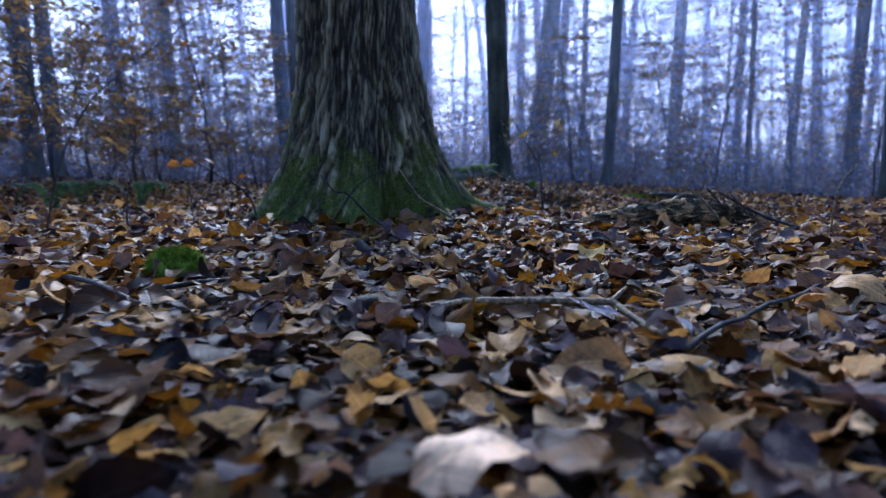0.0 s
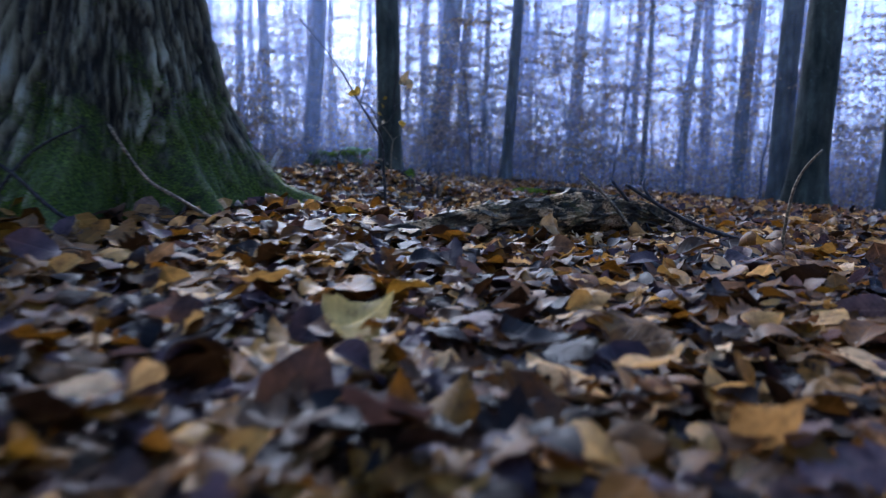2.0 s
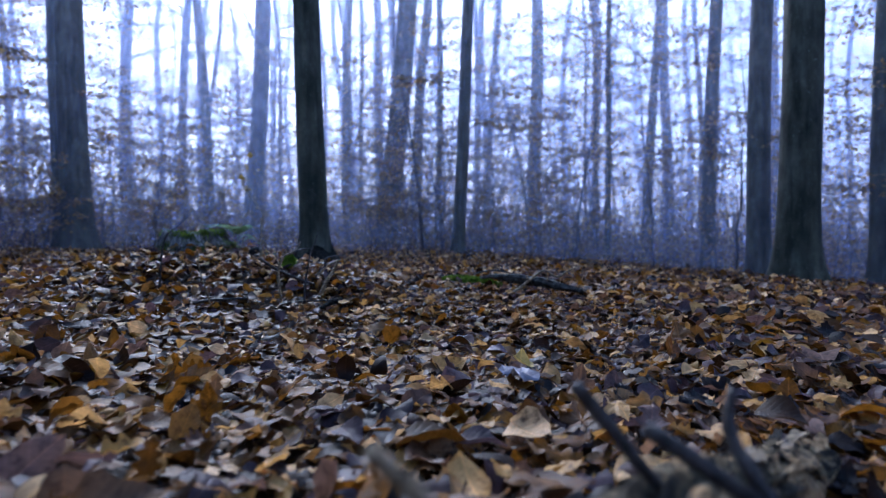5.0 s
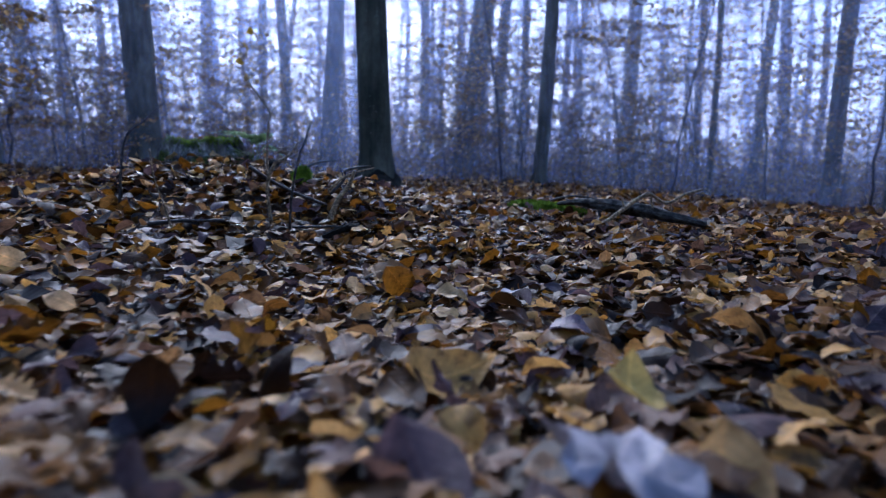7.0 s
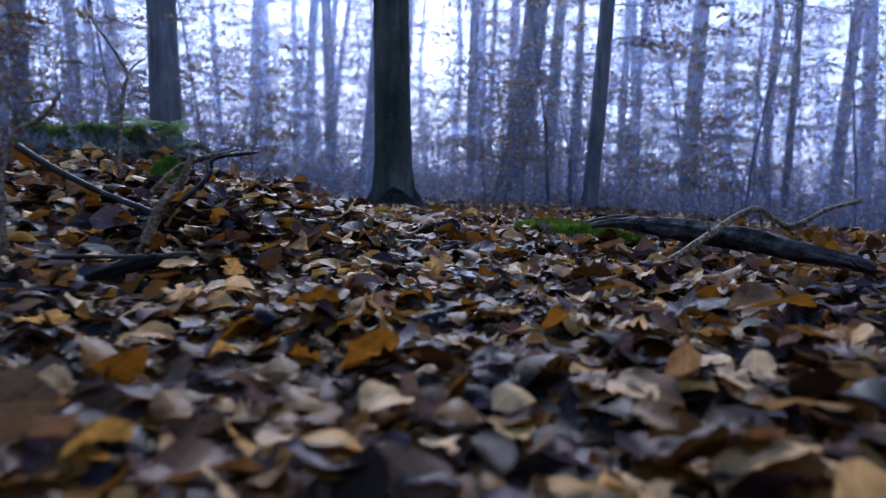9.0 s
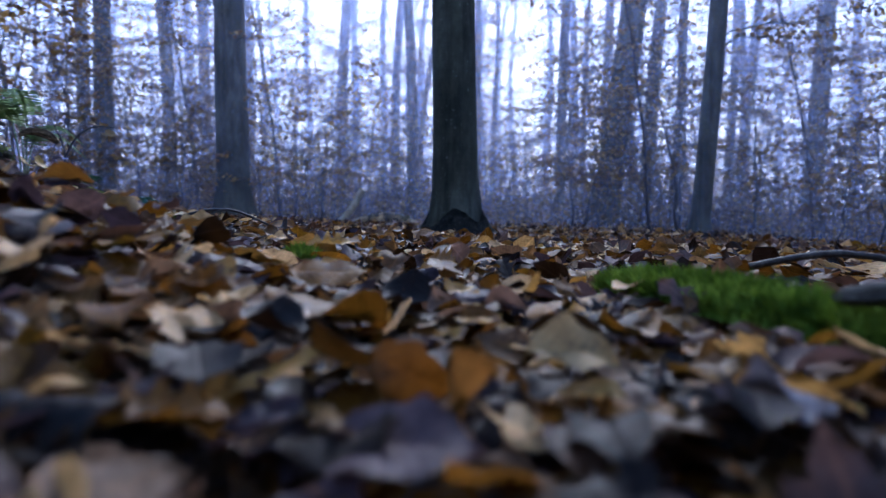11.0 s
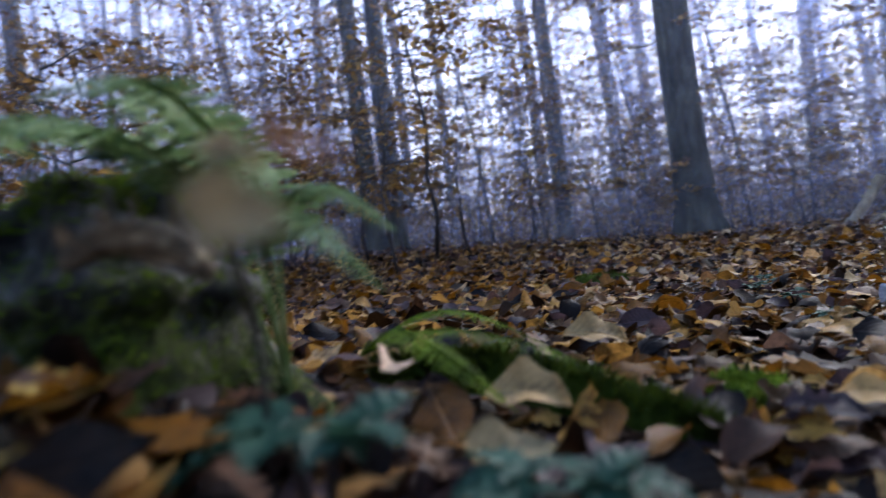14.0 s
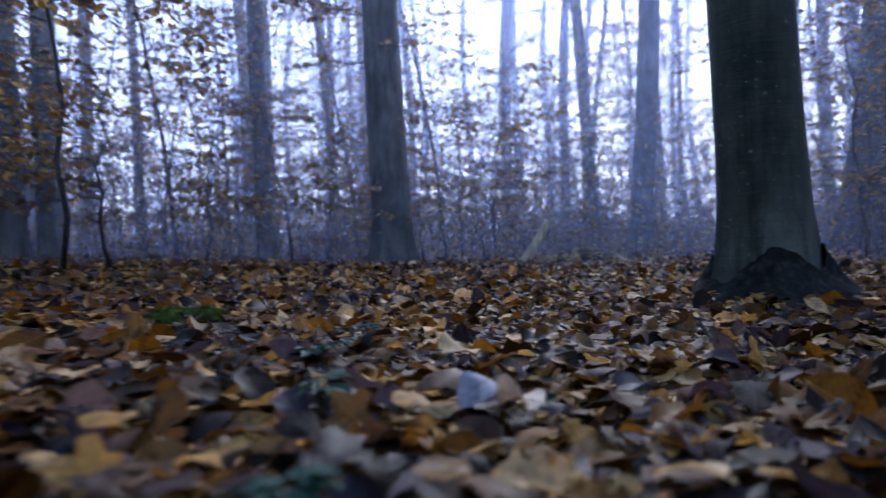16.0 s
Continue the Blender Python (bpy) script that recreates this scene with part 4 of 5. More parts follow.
def make_stump(x, y, radius, top):
    rng = np.random.default_rng(9)
    z0 = float(land(x, y)) - 0.05
    ob = thing("tree_stump", x, y, z0, "low rotten tree stump overgrown with dark moss", "stump")
    sides, rings = 110, 36
    a = np.linspace(0, 2 * np.pi, sides, endpoint=False)
    h = top - z0
    rim = h * (1 + 0.03 * np.sin(a * 2 + 1) + 0.04 * np.sin(a * 5) + 0.12 * np.array([noise.fractal(Vector((math.cos(p) * 3, math.sin(p) * 3, 1)), 0.9, 2.0, 3) for p in a]))
    rows = []
    for i in range(rings):
        t = i / (rings - 9)
        zz = rim * min(t, 1.0)
        flare = 1 + 0.35 * np.exp(-zz / 0.05)
        groove = np.array([noise.fractal(Vector((math.cos(p) * 7, math.sin(p) * 7, q * 4)), 1.0, 2.0, 3) for p, q in zip(a, zz)])
        r = radius * flare * (1 + 0.07 * np.sin(a * 3 + 0.5) + 0.03 * np.sin(a * 11)) + 0.028 * groove
        for ang, wide, tall, out in ((-0.42, 0.20, 0.72, 0.050), (0.25, 0.30, 0.42, 0.02), (-1.3, 0.3, 0.6, 0.05)):
            off = (a - ang + np.pi) % (2 * np.pi) - np.pi
            r = r + out * np.exp(-(off / wide) ** 2) / (1 + np.exp((zz / h - tall) * 22))
        off = (a - 0.45 + np.pi) % (2 * np.pi) - np.pi
        r = r + 0.026 * np.exp(-(off / 0.75) ** 4) * np.exp(-((zz / h - 0.60 + 0.10 * off) / 0.09) ** 2)
        r = r * (1 - 0.17 * np.clip(t - 0.45, 0, 0.55) ** 2 / 0.3)
        if t > 1:
            k = (t - 1) * (rings - 9) / 8
            r = r * (1 - k) + 0.002
            zz = rim - 0.035 * k + 0.02 * groove
        rows.append(np.stack([r * np.cos(a), r * np.sin(a), zz], -1))
    v = np.concatenate(rows)
    part("wood", mesh("wood", v, grid_tris(rings, sides, True), M_STUMP), ob)
    # shoots of moss along the rim and down the sides
    n = 26000
    i = rng.integers(0, rings, n)
    i = np.where(rng.random(n) < 0.55, rng.integers(rings - 12, rings - 3, n), i)
    j = rng.integers(0, sides, n)
    at = v[i * sides + j] + rng.normal(0, 0.004, (n, 3))
    turn = (np.arctan2(at[:, 1], at[:, 0]) - 0.45 + np.pi) % (2 * np.pi) - np.pi
    ledge = (np.abs(turn) < 0.9) & (np.abs(at[:, 2] / h - 0.62 + 0.10 * turn) < 0.11)
    keep = np.array([noise.fractal(Vector(p * 9.0), 0.9, 2.0, 3) for p in at]) > np.where(at[:, 2] > 0.86 * h, -0.25, np.where(ledge, -0.3, 0.18))
    at = at[keep]
    n = len(at)
    b = np.array([(-0.1, 0, 0), (0.1, 0, 0), (0.03, 0.1, 0.6), (0, 0.3, 1.0)], float)
    out = np.arctan2(at[:, 1], at[:, 0])
    rot = turns(np.zeros(n), np.zeros(n), out) @ turns(rng.normal(0, 0.6, n), rng.uniform(0.2, 1.6, n), rng.uniform(0, 6, n))
    sv, sf, _ = scatter([(b, np.array([(0, 1, 2), (0, 2, 3)]), np.zeros((4, 2)))], np.zeros(n, int), at, rot, 0.009 * rng.uniform(0.6, 1.5, n))
    tagged(part("moss_growth", mesh("moss_growth", sv, sf, M_MOSS_OAK, None, False), ob, "dark green moss shoots"), kind="stuff")
    return ob


make_stump(0.458, 6.185, 0.184, 0.242)


def frond(pts, wide, seed, bare=6):
    """One fern frond: a bent stalk with two rows of toothed leaflets."""
    rng = np.random.default_rng(seed)
    p = spline(pts, 70)
    pieces = [tube(p, 0.0014, 0.0006, 5)]
    d = np.gradient(p, axis=0)
    d /= np.linalg.norm(d, axis=1)[:, None]
    s = np.cross(d, (0, 0, 1.0))
    s /= np.linalg.norm(s, axis=1)[:, None] + 1e-9
    for i in range(bare, 69):
        t = i / 69
        ln = wide * math.sin(math.pi * min(1, 0.12 + t * 0.88)) ** 0.8
        for sgn in (-1, 1):
            w = s[i] * sgn + d[i] * 0.35 + np.array([0, 0, -0.25 + rng.normal(0, 0.12)])
            q = np.linspace(0, 1, 7)[:, None]
            mid = p[i] + q * ln * w
            half = 0.10 * ln * (1 - q) ** 0.6 * (0.75 + 0.35 * np.cos(q * 18.8)) * d[i]
            v = np.concatenate([mid - half, mid + half])
            k = np.arange(6)
            f = np.concatenate([np.stack([k, k + 1, k + 8], 1), np.stack([k, k + 8, k + 7], 1)])
            pieces.append((v, f))
    return joined(pieces)


def make_fern(x, y, z, fronds, label, mat=M_FERN, bare=6):
    ob = thing("fern", x, y, z, label, "fern")
    for k, (pts, wide) in enumerate(fronds):
        v, f = frond(np.array(pts, float), wide, 30 + k, bare)
        part("frond", mesh("frond", v - np.array((x, y, z)), f, mat), ob)
    return ob


make_fern(0.66, 6.33, 0.06, [
    ([(0.66, 6.33, 0.06), (0.685, 6.300, 0.206), (0.680, 6.255, 0.262), (0.645, 6.207, 0.284), (0.590, 6.165, 0.288), (0.510, 6.128, 0.276)], 0.052),
    ([(0.66, 6.33, 0.06), (0.700, 6.300, 0.225), (0.735, 6.255, 0.275), (0.760, 6.215, 0.284), (0.790, 6.17, 0.262)], 0.038),
    ([(0.66, 6.33, 0.06), (0.70, 6.320, 0.206), (0.747, 6.335, 0.226), (0.787, 6.357, 0.190)], 0.034),
    ([(0.66, 6.33, 0.06), (0.655, 6.327, 0.238), (0.607, 6.313, 0.285), (0.511, 6.287, 0.275)], 0.052),
    ([(0.66, 6.33, 0.06), (0.715, 6.300, 0.190), (0.775, 6.295, 0.206), (0.827, 6.317, 0.156)], 0.030),
    ([(0.66, 6.33, 0.06), (0.69, 6.28, 0.21), (0.71, 6.22, 0.265), (0.70, 6.14, 0.272), (0.66, 6.05, 0.245)], 0.040),
], "green fern arching over the mossy stump", bare=22)
make_fern(*on(0.60, 6.43, 0.03), [
    ([on(0.60, 6.43, 0.03), on(0.66, 6.47, 0.06), on(0.73, 6.52, 0.055), on(0.83, 6.575, 0.02)], 0.022),
    ([on(0.60, 6.43, 0.03), on(0.62, 6.49, 0.07), on(0.65, 6.54, 0.07), on(0.71, 6.60, 0.03)], 0.020),
    ([on(0.60, 6.43, 0.03), on(0.66, 6.43, 0.06), on(0.73, 6.43, 0.05), on(0.79, 6.44, 0.02)], 0.022),
], "low green fern frond lying along a mossy root", M_MOSS_OAK)
rng = np.random.default_rng(33)
for x, y in ((-2.15, 4.2), (-2.45, 5.0), (-1.75, 4.5)):
    b = on(x, y)
    fr = []
    for k in range(6):
        a, ln = rng.uniform(0, 6.28), rng.uniform(0.22, 0.36)
        c, s = math.cos(a) * ln, math.sin(a) * ln
        fr.append(([b, (x + 0.35 * c, y + 0.35 * s, b[2] + 0.16), (x + 0.75 * c, y + 0.75 * s, b[2] + 0.19), (x + 1.1 * c, y + 1.1 * s, b[2] + 0.10)], 0.045))
    make_fern(*b, fr, "low dark green fern growing out of leaf litter", M_FERN_DARK)

M_PALE_WOOD = bark_material("pale_wood", (0.40, 0.30, 0.17), (0.80, 0.64, 0.40), 20, (1, 1, 0.4), 0, 0, 0.7, 0.004)

# ---- fallen log and branches ----
def make_log(name, pts, radii, label, seed, mat=M_LOG, rings=70, sides=48, flakes=0):
    """A lying branch with ragged bark and broken ends."""
    rng = np.random.default_rng(seed)
    base = np.array(pts[0], float)
    p = spline(pts, rings) - base
    ob = thing(name, *base, label, "log")
    v, f = tube(p, 1, 1, sides)
    a = np.tile(np.linspace(0, 2 * np.pi, sides, endpoint=False), rings)
    r = np.interp(np.linspace(0, 1, rings), np.linspace(0, 1, len(radii)), radii).repeat(sides)
    c = p.repeat(sides, 0)
    t = np.arange(rings).repeat(sides) / rings
    long, fat = float(np.linalg.norm(p[-1] - p[0])), float(np.mean(radii))
    n = np.array([noise.fractal(Vector((math.cos(q) * 2.6, math.sin(q) * 2.6, k * long * 11 + seed)), 0.9, 2.0, 4) for q, k in zip(a, t)])
    strip = np.array([noise.fractal(Vector((math.cos(q) * 7, math.sin(q) * 7, k * long * 13 + seed)), 0.8, 2.0, 3) for q, k in zip(a, t)])
    flake = np.array([noise.noise(Vector((math.cos(q) * 1.5, math.sin(q) * 1.5, k * long * 7 + 5 + seed))) for q, k in zip(a, t)])
    end = np.minimum(1, np.minimum(t, 1 - t) * 22 + 0.25 + 0.2 * n)
    r = r * (1 + 0.22 * n + 0.20 * strip - 0.22 * np.clip((flake - 0.08) * 14, 0, 1)) * end
    v[: rings * sides] = c + (v[: rings * sides] - c) * r[:, None]
    part("body", mesh("body", v, f, mat), ob)
    for k in range(flakes):
        # loose strips of bark that stand off the upper side
        q = rng.uniform(0.12, 0.9)
        i = int(q * (rings - 1))
        d = p[min(i + 1, rings - 1)] - p[i]
        d /= np.linalg.norm(d)
        side = np.cross(d, (0, 0, 1.0)); side /= np.linalg.norm(side)
        up = np.cross(side, d)
        ang, rad, ln, wd = rng.uniform(-1.3, 1.3), np.interp(q, np.linspace(0, 1, len(radii)), radii), rng.uniform(0.03, 0.09), rng.uniform(0.005, 0.014)
        ln, wd = ln * min(1, fat / 0.04) * (0.6 if fat < 0.03 else 1), wd * min(1, fat / 0.04)
        out = up * math.cos(ang) + side * math.sin(ang)
        over = np.cross(out, d)
        s = np.linspace(-0.5, 0.5, 7)
        rise = rad * 1.02 + 0.004 + rng.uniform(0.0, 0.014) * (s + 0.5) ** 2 + rng.normal(0, 0.001, 7)
        mid = p[i] + s[:, None] * ln * (d + over * rng.normal(0, 0.25)) + rise[:, None] * out
        w = wd * (1 - 1.6 * s**2)[:, None] * over * (1 + rng.normal(0, 0.15, 7))[:, None]
        th = 0.0022 * out
        fv = np.concatenate([mid - w, mid + w, mid + w - th, mid - w - th]).reshape(4, 7, 3).transpose(1, 0, 2).reshape(-1, 3)
        part("bark_flake", mesh("bark_flake", fv, grid_tris(7, 4, True), mat if k % 3 or mat is M_DARK else M_STICK, None, False), ob)
    return ob


make_log("fallen_log", [on(0.70, 2.30, -0.012), on(0.88, 2.42, 0.012), (1.05, 2.53, 0.036), (1.22, 2.62, 0.040), (1.42, 2.76, 0.030), on(1.66, 2.95, 0.02), on(1.80, 3.06, 0.0)],
         [0.020, 0.031, 0.043, 0.051, 0.043, 0.033, 0.02], "dark rotting log with peeling bark on the leaves", 4, rings=230, sides=96, flakes=48)
make_log("fallen_branch", [(2.02, 5.68, -0.022), (2.09, 5.62, -0.012), (2.18, 5.53, -0.018), (2.30, 5.42, -0.036), (2.44, 5.27, -0.070)], [0.005, 0.014, 0.024, 0.025, 0.014],
         "dark fallen branch lying on leaf litter", 6, mat=M_BRANCH, rings=80, sides=32, flakes=6)

stick("forked_stick", [(1.256, 2.662, 0.146), (1.298, 2.644, 0.107), (1.328, 2.630, 0.073), (1.355, 2.615, 0.035), (1.39, 2.59, -0.015)], 0.0034, 0.0044, M_STICK, "bare dark stick leaning against the fallen log")
stick("fallen_stick", [(1.417, 2.752, 0.115), (1.475, 2.718, 0.073), (1.539, 2.674, 0.030), (1.60, 2.624, 0.0), (1.66, 2.575, -0.02)], 0.0048, 0.0055, M_TWIG, "knobbly dark stick lying across the log",
      twigs=([(1.475, 2.718, 0.073), (1.462, 2.74, 0.11), (1.47, 2.75, 0.135)],), seed=2)
stick("dry_twig", [(1.400, 2.815, 0.125), (1.430, 2.80, 0.085), (1.479, 2.775, 0.02), (1.50, 2.76, -0.02)], 0.005, 0.003, M_TWIG, "thin dry twig leaning on the log", seed=3)
stick("dry_twig", [on(1.69, 2.48), (1.699, 2.474, 0.087), (1.713, 2.462, 0.154), (1.741, 2.438, 0.205)], 0.004, 0.0025, M_STICK, "thin pale twig standing in the leaves", seed=4)
stick("bare_branch", [on(0.385, 1.235, 0.014), on(0.42, 1.245, 0.022), on(0.465, 1.230, 0.026), on(0.52, 1.225, 0.028), on(0.575, 1.220, 0.028), on(0.638, 1.220, 0.026), on(0.65, 1.195, 0.020), on(0.667, 1.135, 0.010), on(0.68, 1.095, 0.006)], 0.0062, 0.0045, M_STICK, "pale bare branch lying on brown leaves",
      twigs=([on(0.638, 1.220, 0.026), on(0.66, 1.245, 0.037), on(0.67, 1.255, 0.042)], [on(0.42, 1.245, 0.022), on(0.39, 1.275, 0.012), on(0.35, 1.295, 0.006)]), seed=5, n=30)
stick("bare_branch", [on(0.68, 1.03, 0.012), on(0.74, 1.10, 0.02), on(0.80, 1.15, 0.02), on(0.87, 1.24, 0.018), on(0.95, 1.30, 0.018), on(1.04, 1.40, 0.018), on(1.12, 1.45, 0.016), on(1.20, 1.54, 0.012), on(1.27, 1.59, 0.01)], 0.0036, 0.0025, M_TWIG, "thin dark branch lying on brown leaves", seed=6)
stick("dark_twig", [on(-0.45, 1.60, 0.01), on(-0.28, 1.46, 0.02), on(-0.10, 1.30, 0.01)], 0.006, 0.004, M_TWIG, "dark twig lying on fallen leaves", seed=7)
stick("dark_twig", [on(-0.16, 1.36, 0.01), on(-0.07, 1.44, 0.018), on(0.02, 1.50, 0.012)], 0.006, 0.004, M_TWIG, "dark twig lying on fallen leaves", seed=8)
stick("branch_twig", [(2.065, 5.376, -0.106), (2.134, 5.379, -0.064), (2.196, 5.383, -0.02), (2.25, 5.386, 0.017), (2.289, 5.387, 0.029), (2.328, 5.384, 0.003), (2.36, 5.383, 0.001), (2.414, 5.385, 0.03), (2.476, 5.386, 0.048)], 0.0085, 0.004, M_STICK, "crooked pale twig rising from the fallen branch",
      twigs=([(2.289, 5.387, 0.029), (2.299, 5.387, -0.021)], [(2.196, 5.383, -0.02), (2.186, 5.383, 0.015)], [(2.36, 5.383, 0.001), (2.37, 5.403, -0.049)]), n=30, seed=9)
stick("branch_twig", [(2.10, 6.19, -0.035), (2.20, 6.16, -0.012), (2.29, 6.13, -0.022), (2.40, 6.10, -0.05)], 0.006, 0.004, M_TWIG, "dark bent twig lying over the branch", seed=10)
stick("fallen_stick", [(0.929, 5.228, 0.124), (1.0, 5.258, 0.072), (1.102, 5.294, 0.02), (1.25, 5.332, -0.035)], 0.0065, 0.005, M_TWIG, "dark stick lying down the leafy bank", seed=11)
stick("fallen_stick", [on(1.145, 5.36, 0.0), (1.211, 5.377, 0.079), (1.221, 5.379, 0.113), (1.303, 5.396, 0.128)], 0.006, 0.003, M_TWIG, "crooked dark stick poking from the leaves", seed=12,
      twigs=([(1.211, 5.377, 0.079), (1.20, 5.38, 0.12)],))
snag = stick("dead_sapling", [(0.899, 5.601, 0.084), (0.896, 5.611, 0.171), (0.902, 5.623, 0.286), (0.91, 5.627, 0.32), (0.887, 5.633, 0.362), (0.846, 5.641, 0.416), (0.815, 5.647, 0.459), (0.801, 5.656, 0.536), (0.791, 5.667, 0.631)], 0.0055, 0.0016, M_STICK,
      "bare dead sapling standing before the mossy stump", "sapling", seed=13, n=30,
      twigs=([(0.91, 5.627, 0.32), (0.93, 5.629, 0.347), (0.961, 5.63, 0.371), (0.956, 5.639, 0.458)],))
stick("forked_stick", [(1.034, 5.056, -0.043), (1.024, 5.064, 0.022), (1.024, 5.07, 0.08), (1.045, 5.075, 0.134), (1.075, 5.075, 0.148), (1.101, 5.077, 0.174), (1.112, 5.079, 0.195)], 0.0058, 0.003, M_STICK, "crooked pale dead stick standing on the bank", seed=40, n=24,
      twigs=([(1.026, 5.071, 0.087), (1.014, 5.077, 0.138), (1.008, 5.082, 0.174)], [(1.055, 5.079, 0.177), (1.079, 5.078, 0.18), (1.112, 5.077, 0.185)]))
stick("dark_twig", [(1.136, 4.81, -0.036), (1.142, 4.819, 0.05), (1.159, 4.828, 0.142), (1.178, 4.833, 0.191), (1.191, 4.837, 0.232)], 0.0038, 0.0018, M_TWIG, "thin dark bare twig standing on the bank", seed=41)
stick("dead_sapling", [(0.77, 4.994, -0.06), (0.75, 4.99, 0.02), (0.731, 4.983, 0.092), (0.724, 4.981, 0.175)], 0.0035, 0.002, M_STICK, "thin grey bare twig standing on the bank", "sapling", seed=42)
stick("broken_stub", [(1.19, 5.165, -0.04), (1.215, 5.17, 0.02), (1.249, 5.18, 0.067), (1.267, 5.184, 0.113)], 0.011, 0.004, M_STICK, "short grey broken stub standing in the leaves", seed=44,
      twigs=([(1.18, 5.213, 0.045), (1.238, 5.21, 0.095), (1.328, 5.23, 0.122)],))
stick("fallen_stick", [on(0.704, 4.987, 0.02), on(0.777, 5.036, 0.025), on(0.885, 5.097, 0.02)], 0.007, 0.005, M_TWIG, "dark stick lying across the leafy bank", seed=46)
stick("dark_twig", [on(1.089, 5.078, 0.015), on(1.158, 5.102, 0.012), on(1.23, 5.125, 0.01)], 0.004, 0.003, M_TWIG, "thin dark twig lying in brown leaves", seed=47)
# dark lump added in place of a dim twig tangle
make_log("bark_piece", [on(1.19, 5.0, 0.012), on(1.23, 5.06, 0.018), on(1.265, 5.10, 0.018), on(1.28, 5.15, 0.01)], [0.006, 0.012, 0.011, 0.005], "dark lump standing in for a dim tangle of twigs", 14, mat=M_DARK, flakes=4, rings=40, sides=24)
stick("dark_twig", [(1.147, 6.172, 0.035), (1.18, 6.201, 0.047), (1.22, 6.232, 0.046), (1.269, 6.266, 0.02)], 0.003, 0.002, M_TWIG, "thin dark twig lying on fallen leaves", seed=48)
stick("dead_sapling", [on(0.52, 5.22, 0), (0.538, 5.238, 0.201), (0.588, 5.271, 0.267), (0.647, 5.307, 0.335)], 0.005, 0.002, M_TWIG, "thin dark bare twig standing on the bank", "sapling", seed=14)
stick("dark_twig", [on(0.98, 5.70, 0.02), (1.041, 5.758, 0.133), (1.089, 5.80, 0.148), (1.132, 5.832, 0.150)], 0.005, 0.003, M_TWIG, "dark bent twig sticking out of the bank", seed=15)
stick("broken_branch", [(-1.15, 13.08, -0.06), (-1.0, 13.13, 0.15), (-0.86, 13.18, 0.40)], 0.06, 0.045, M_PALE_WOOD, "pale broken branch leaning on a fallen log", "branch", seed=17)
make_log("fallen_log", [(-0.95, 13.0, -0.03), (-0.6, 13.0, 0.02), (-0.3, 12.95, 0.02), (0.0, 12.9, -0.06)], [0.04, 0.08, 0.07, 0.03], "dark mossy log lying far back in leaves", 8, rings=30, sides=18)
# twigs before the oak's foot
stick("dark_twig", [(-0.014, 2.401, 0.045), (0.078, 2.418, 0.173), (0.175, 2.432, 0.231)], 0.004, 0.002, M_TWIG, "thin dark twig standing before the mossy oak root", seed=18)
stick("dark_twig", [(-0.034, 2.376, 0.214), (0.009, 2.385, 0.157), (0.049, 2.393, 0.150), (0.123, 2.405, 0.068), (0.20, 2.41, 0.02)], 0.002, 0.0045, M_TWIG, "thin dark twig leaning before the oak", seed=19)
stick("bare_branch", [on(0.42, 2.42, 0.005), (0.347, 2.425, 0.091), (0.28, 2.435, 0.136), (0.215, 2.45, 0.234)], 0.0045, 0.003, M_STICK, "grey stick leaning on the oak's roots", seed=20)

make_log("bark_piece", [(0.806, 6.172, 0.186), (0.822, 6.186, 0.196), (0.840, 6.204, 0.192), (0.852, 6.218, 0.176)], [0.003, 0.008, 0.009, 0.004], "torn curl of light brown bark on the stump's edge", 19, mat=M_STICK, flakes=8, rings=40, sides=24)
make_log("bark_piece", [(0.79, 6.02, 0.118), (0.806, 6.055, 0.134), (0.812, 6.10, 0.134), (0.80, 6.145, 0.112)], [0.012, 0.022, 0.023, 0.010], "dark crumbled piece of bark below the stump", 12, mat=M_DARK, flakes=5, rings=50, sides=36)


# ---- near saplings ----
def bare_sapling(name, main, sides_, label, leaves, seed, r0=0.0042):
    """A thin young tree of a few bent twigs with single leaves."""
    base = np.array(main[0])
    ob = thing(name, *main[0], label, "sapling")
    part("stem", mesh("stem", *tube(spline(main, 26) - base, r0, 0.0014, 7, 0.05, np.random.default_rng(seed)), M_TWIG), ob)
    for s in sides_:
        part("twig", mesh("twig", *tube(spline(s, 14) - base, 0.0022, 0.0009, 5), M_TWIG), ob)
    for (x, y, z), size, rot, mat in leaves:
        lf = part("leaf", LEAF_MESH[mat], ob, "curled leaf still hanging on a twig")
        lf.matrix_local = pose(x - base[0], y - base[1], z - base[2], *rot) @ Matrix.Scale(size, 4)
    return ob


# extra pale: the sun patch on this leaf is painted into its colour
M_SUNLIT_CREAM = tone_leaf("sunlit_cream_leaf", (0.72, 0.47, 0.25), 0.1)
# lilac here is the sky's sheen on brown leaves, put into the base colour
M_SKY_SHEEN = tone_leaf("sky_sheen_leaf", (0.13, 0.088, 0.095), 0.15)
M_GOLD = tone_leaf("golden_leaf", (0.50, 0.27, 0.075), 0.2)
M_STRAW = tone_leaf("straw_leaf", (0.36, 0.27, 0.13), 0.25)
M_OLIVE = tone_leaf("olive_leaf", (0.20, 0.13, 0.012), 0.4)
rng = np.random.default_rng(70)
LEAF_MESH = {}
for key, mat in (("yellow", M_YELLOW), ("pale", M_PALE), ("tan", M_TAN), ("rust", M_RUST), ("bright", M_BRIGHT), ("orange", M_ORANGE), ("straw", M_STRAW), ("cream", M_SUNLIT_CREAM), ("lilac", M_SKY_SHEEN), ("orange_tan", M_GOLD)):
    v, f, uv = leaf_blade("birch" if key == "yellow" else "beech", 10, 7, rng)
    LEAF_MESH[key] = mesh("leaf", v, f, mat, uv)
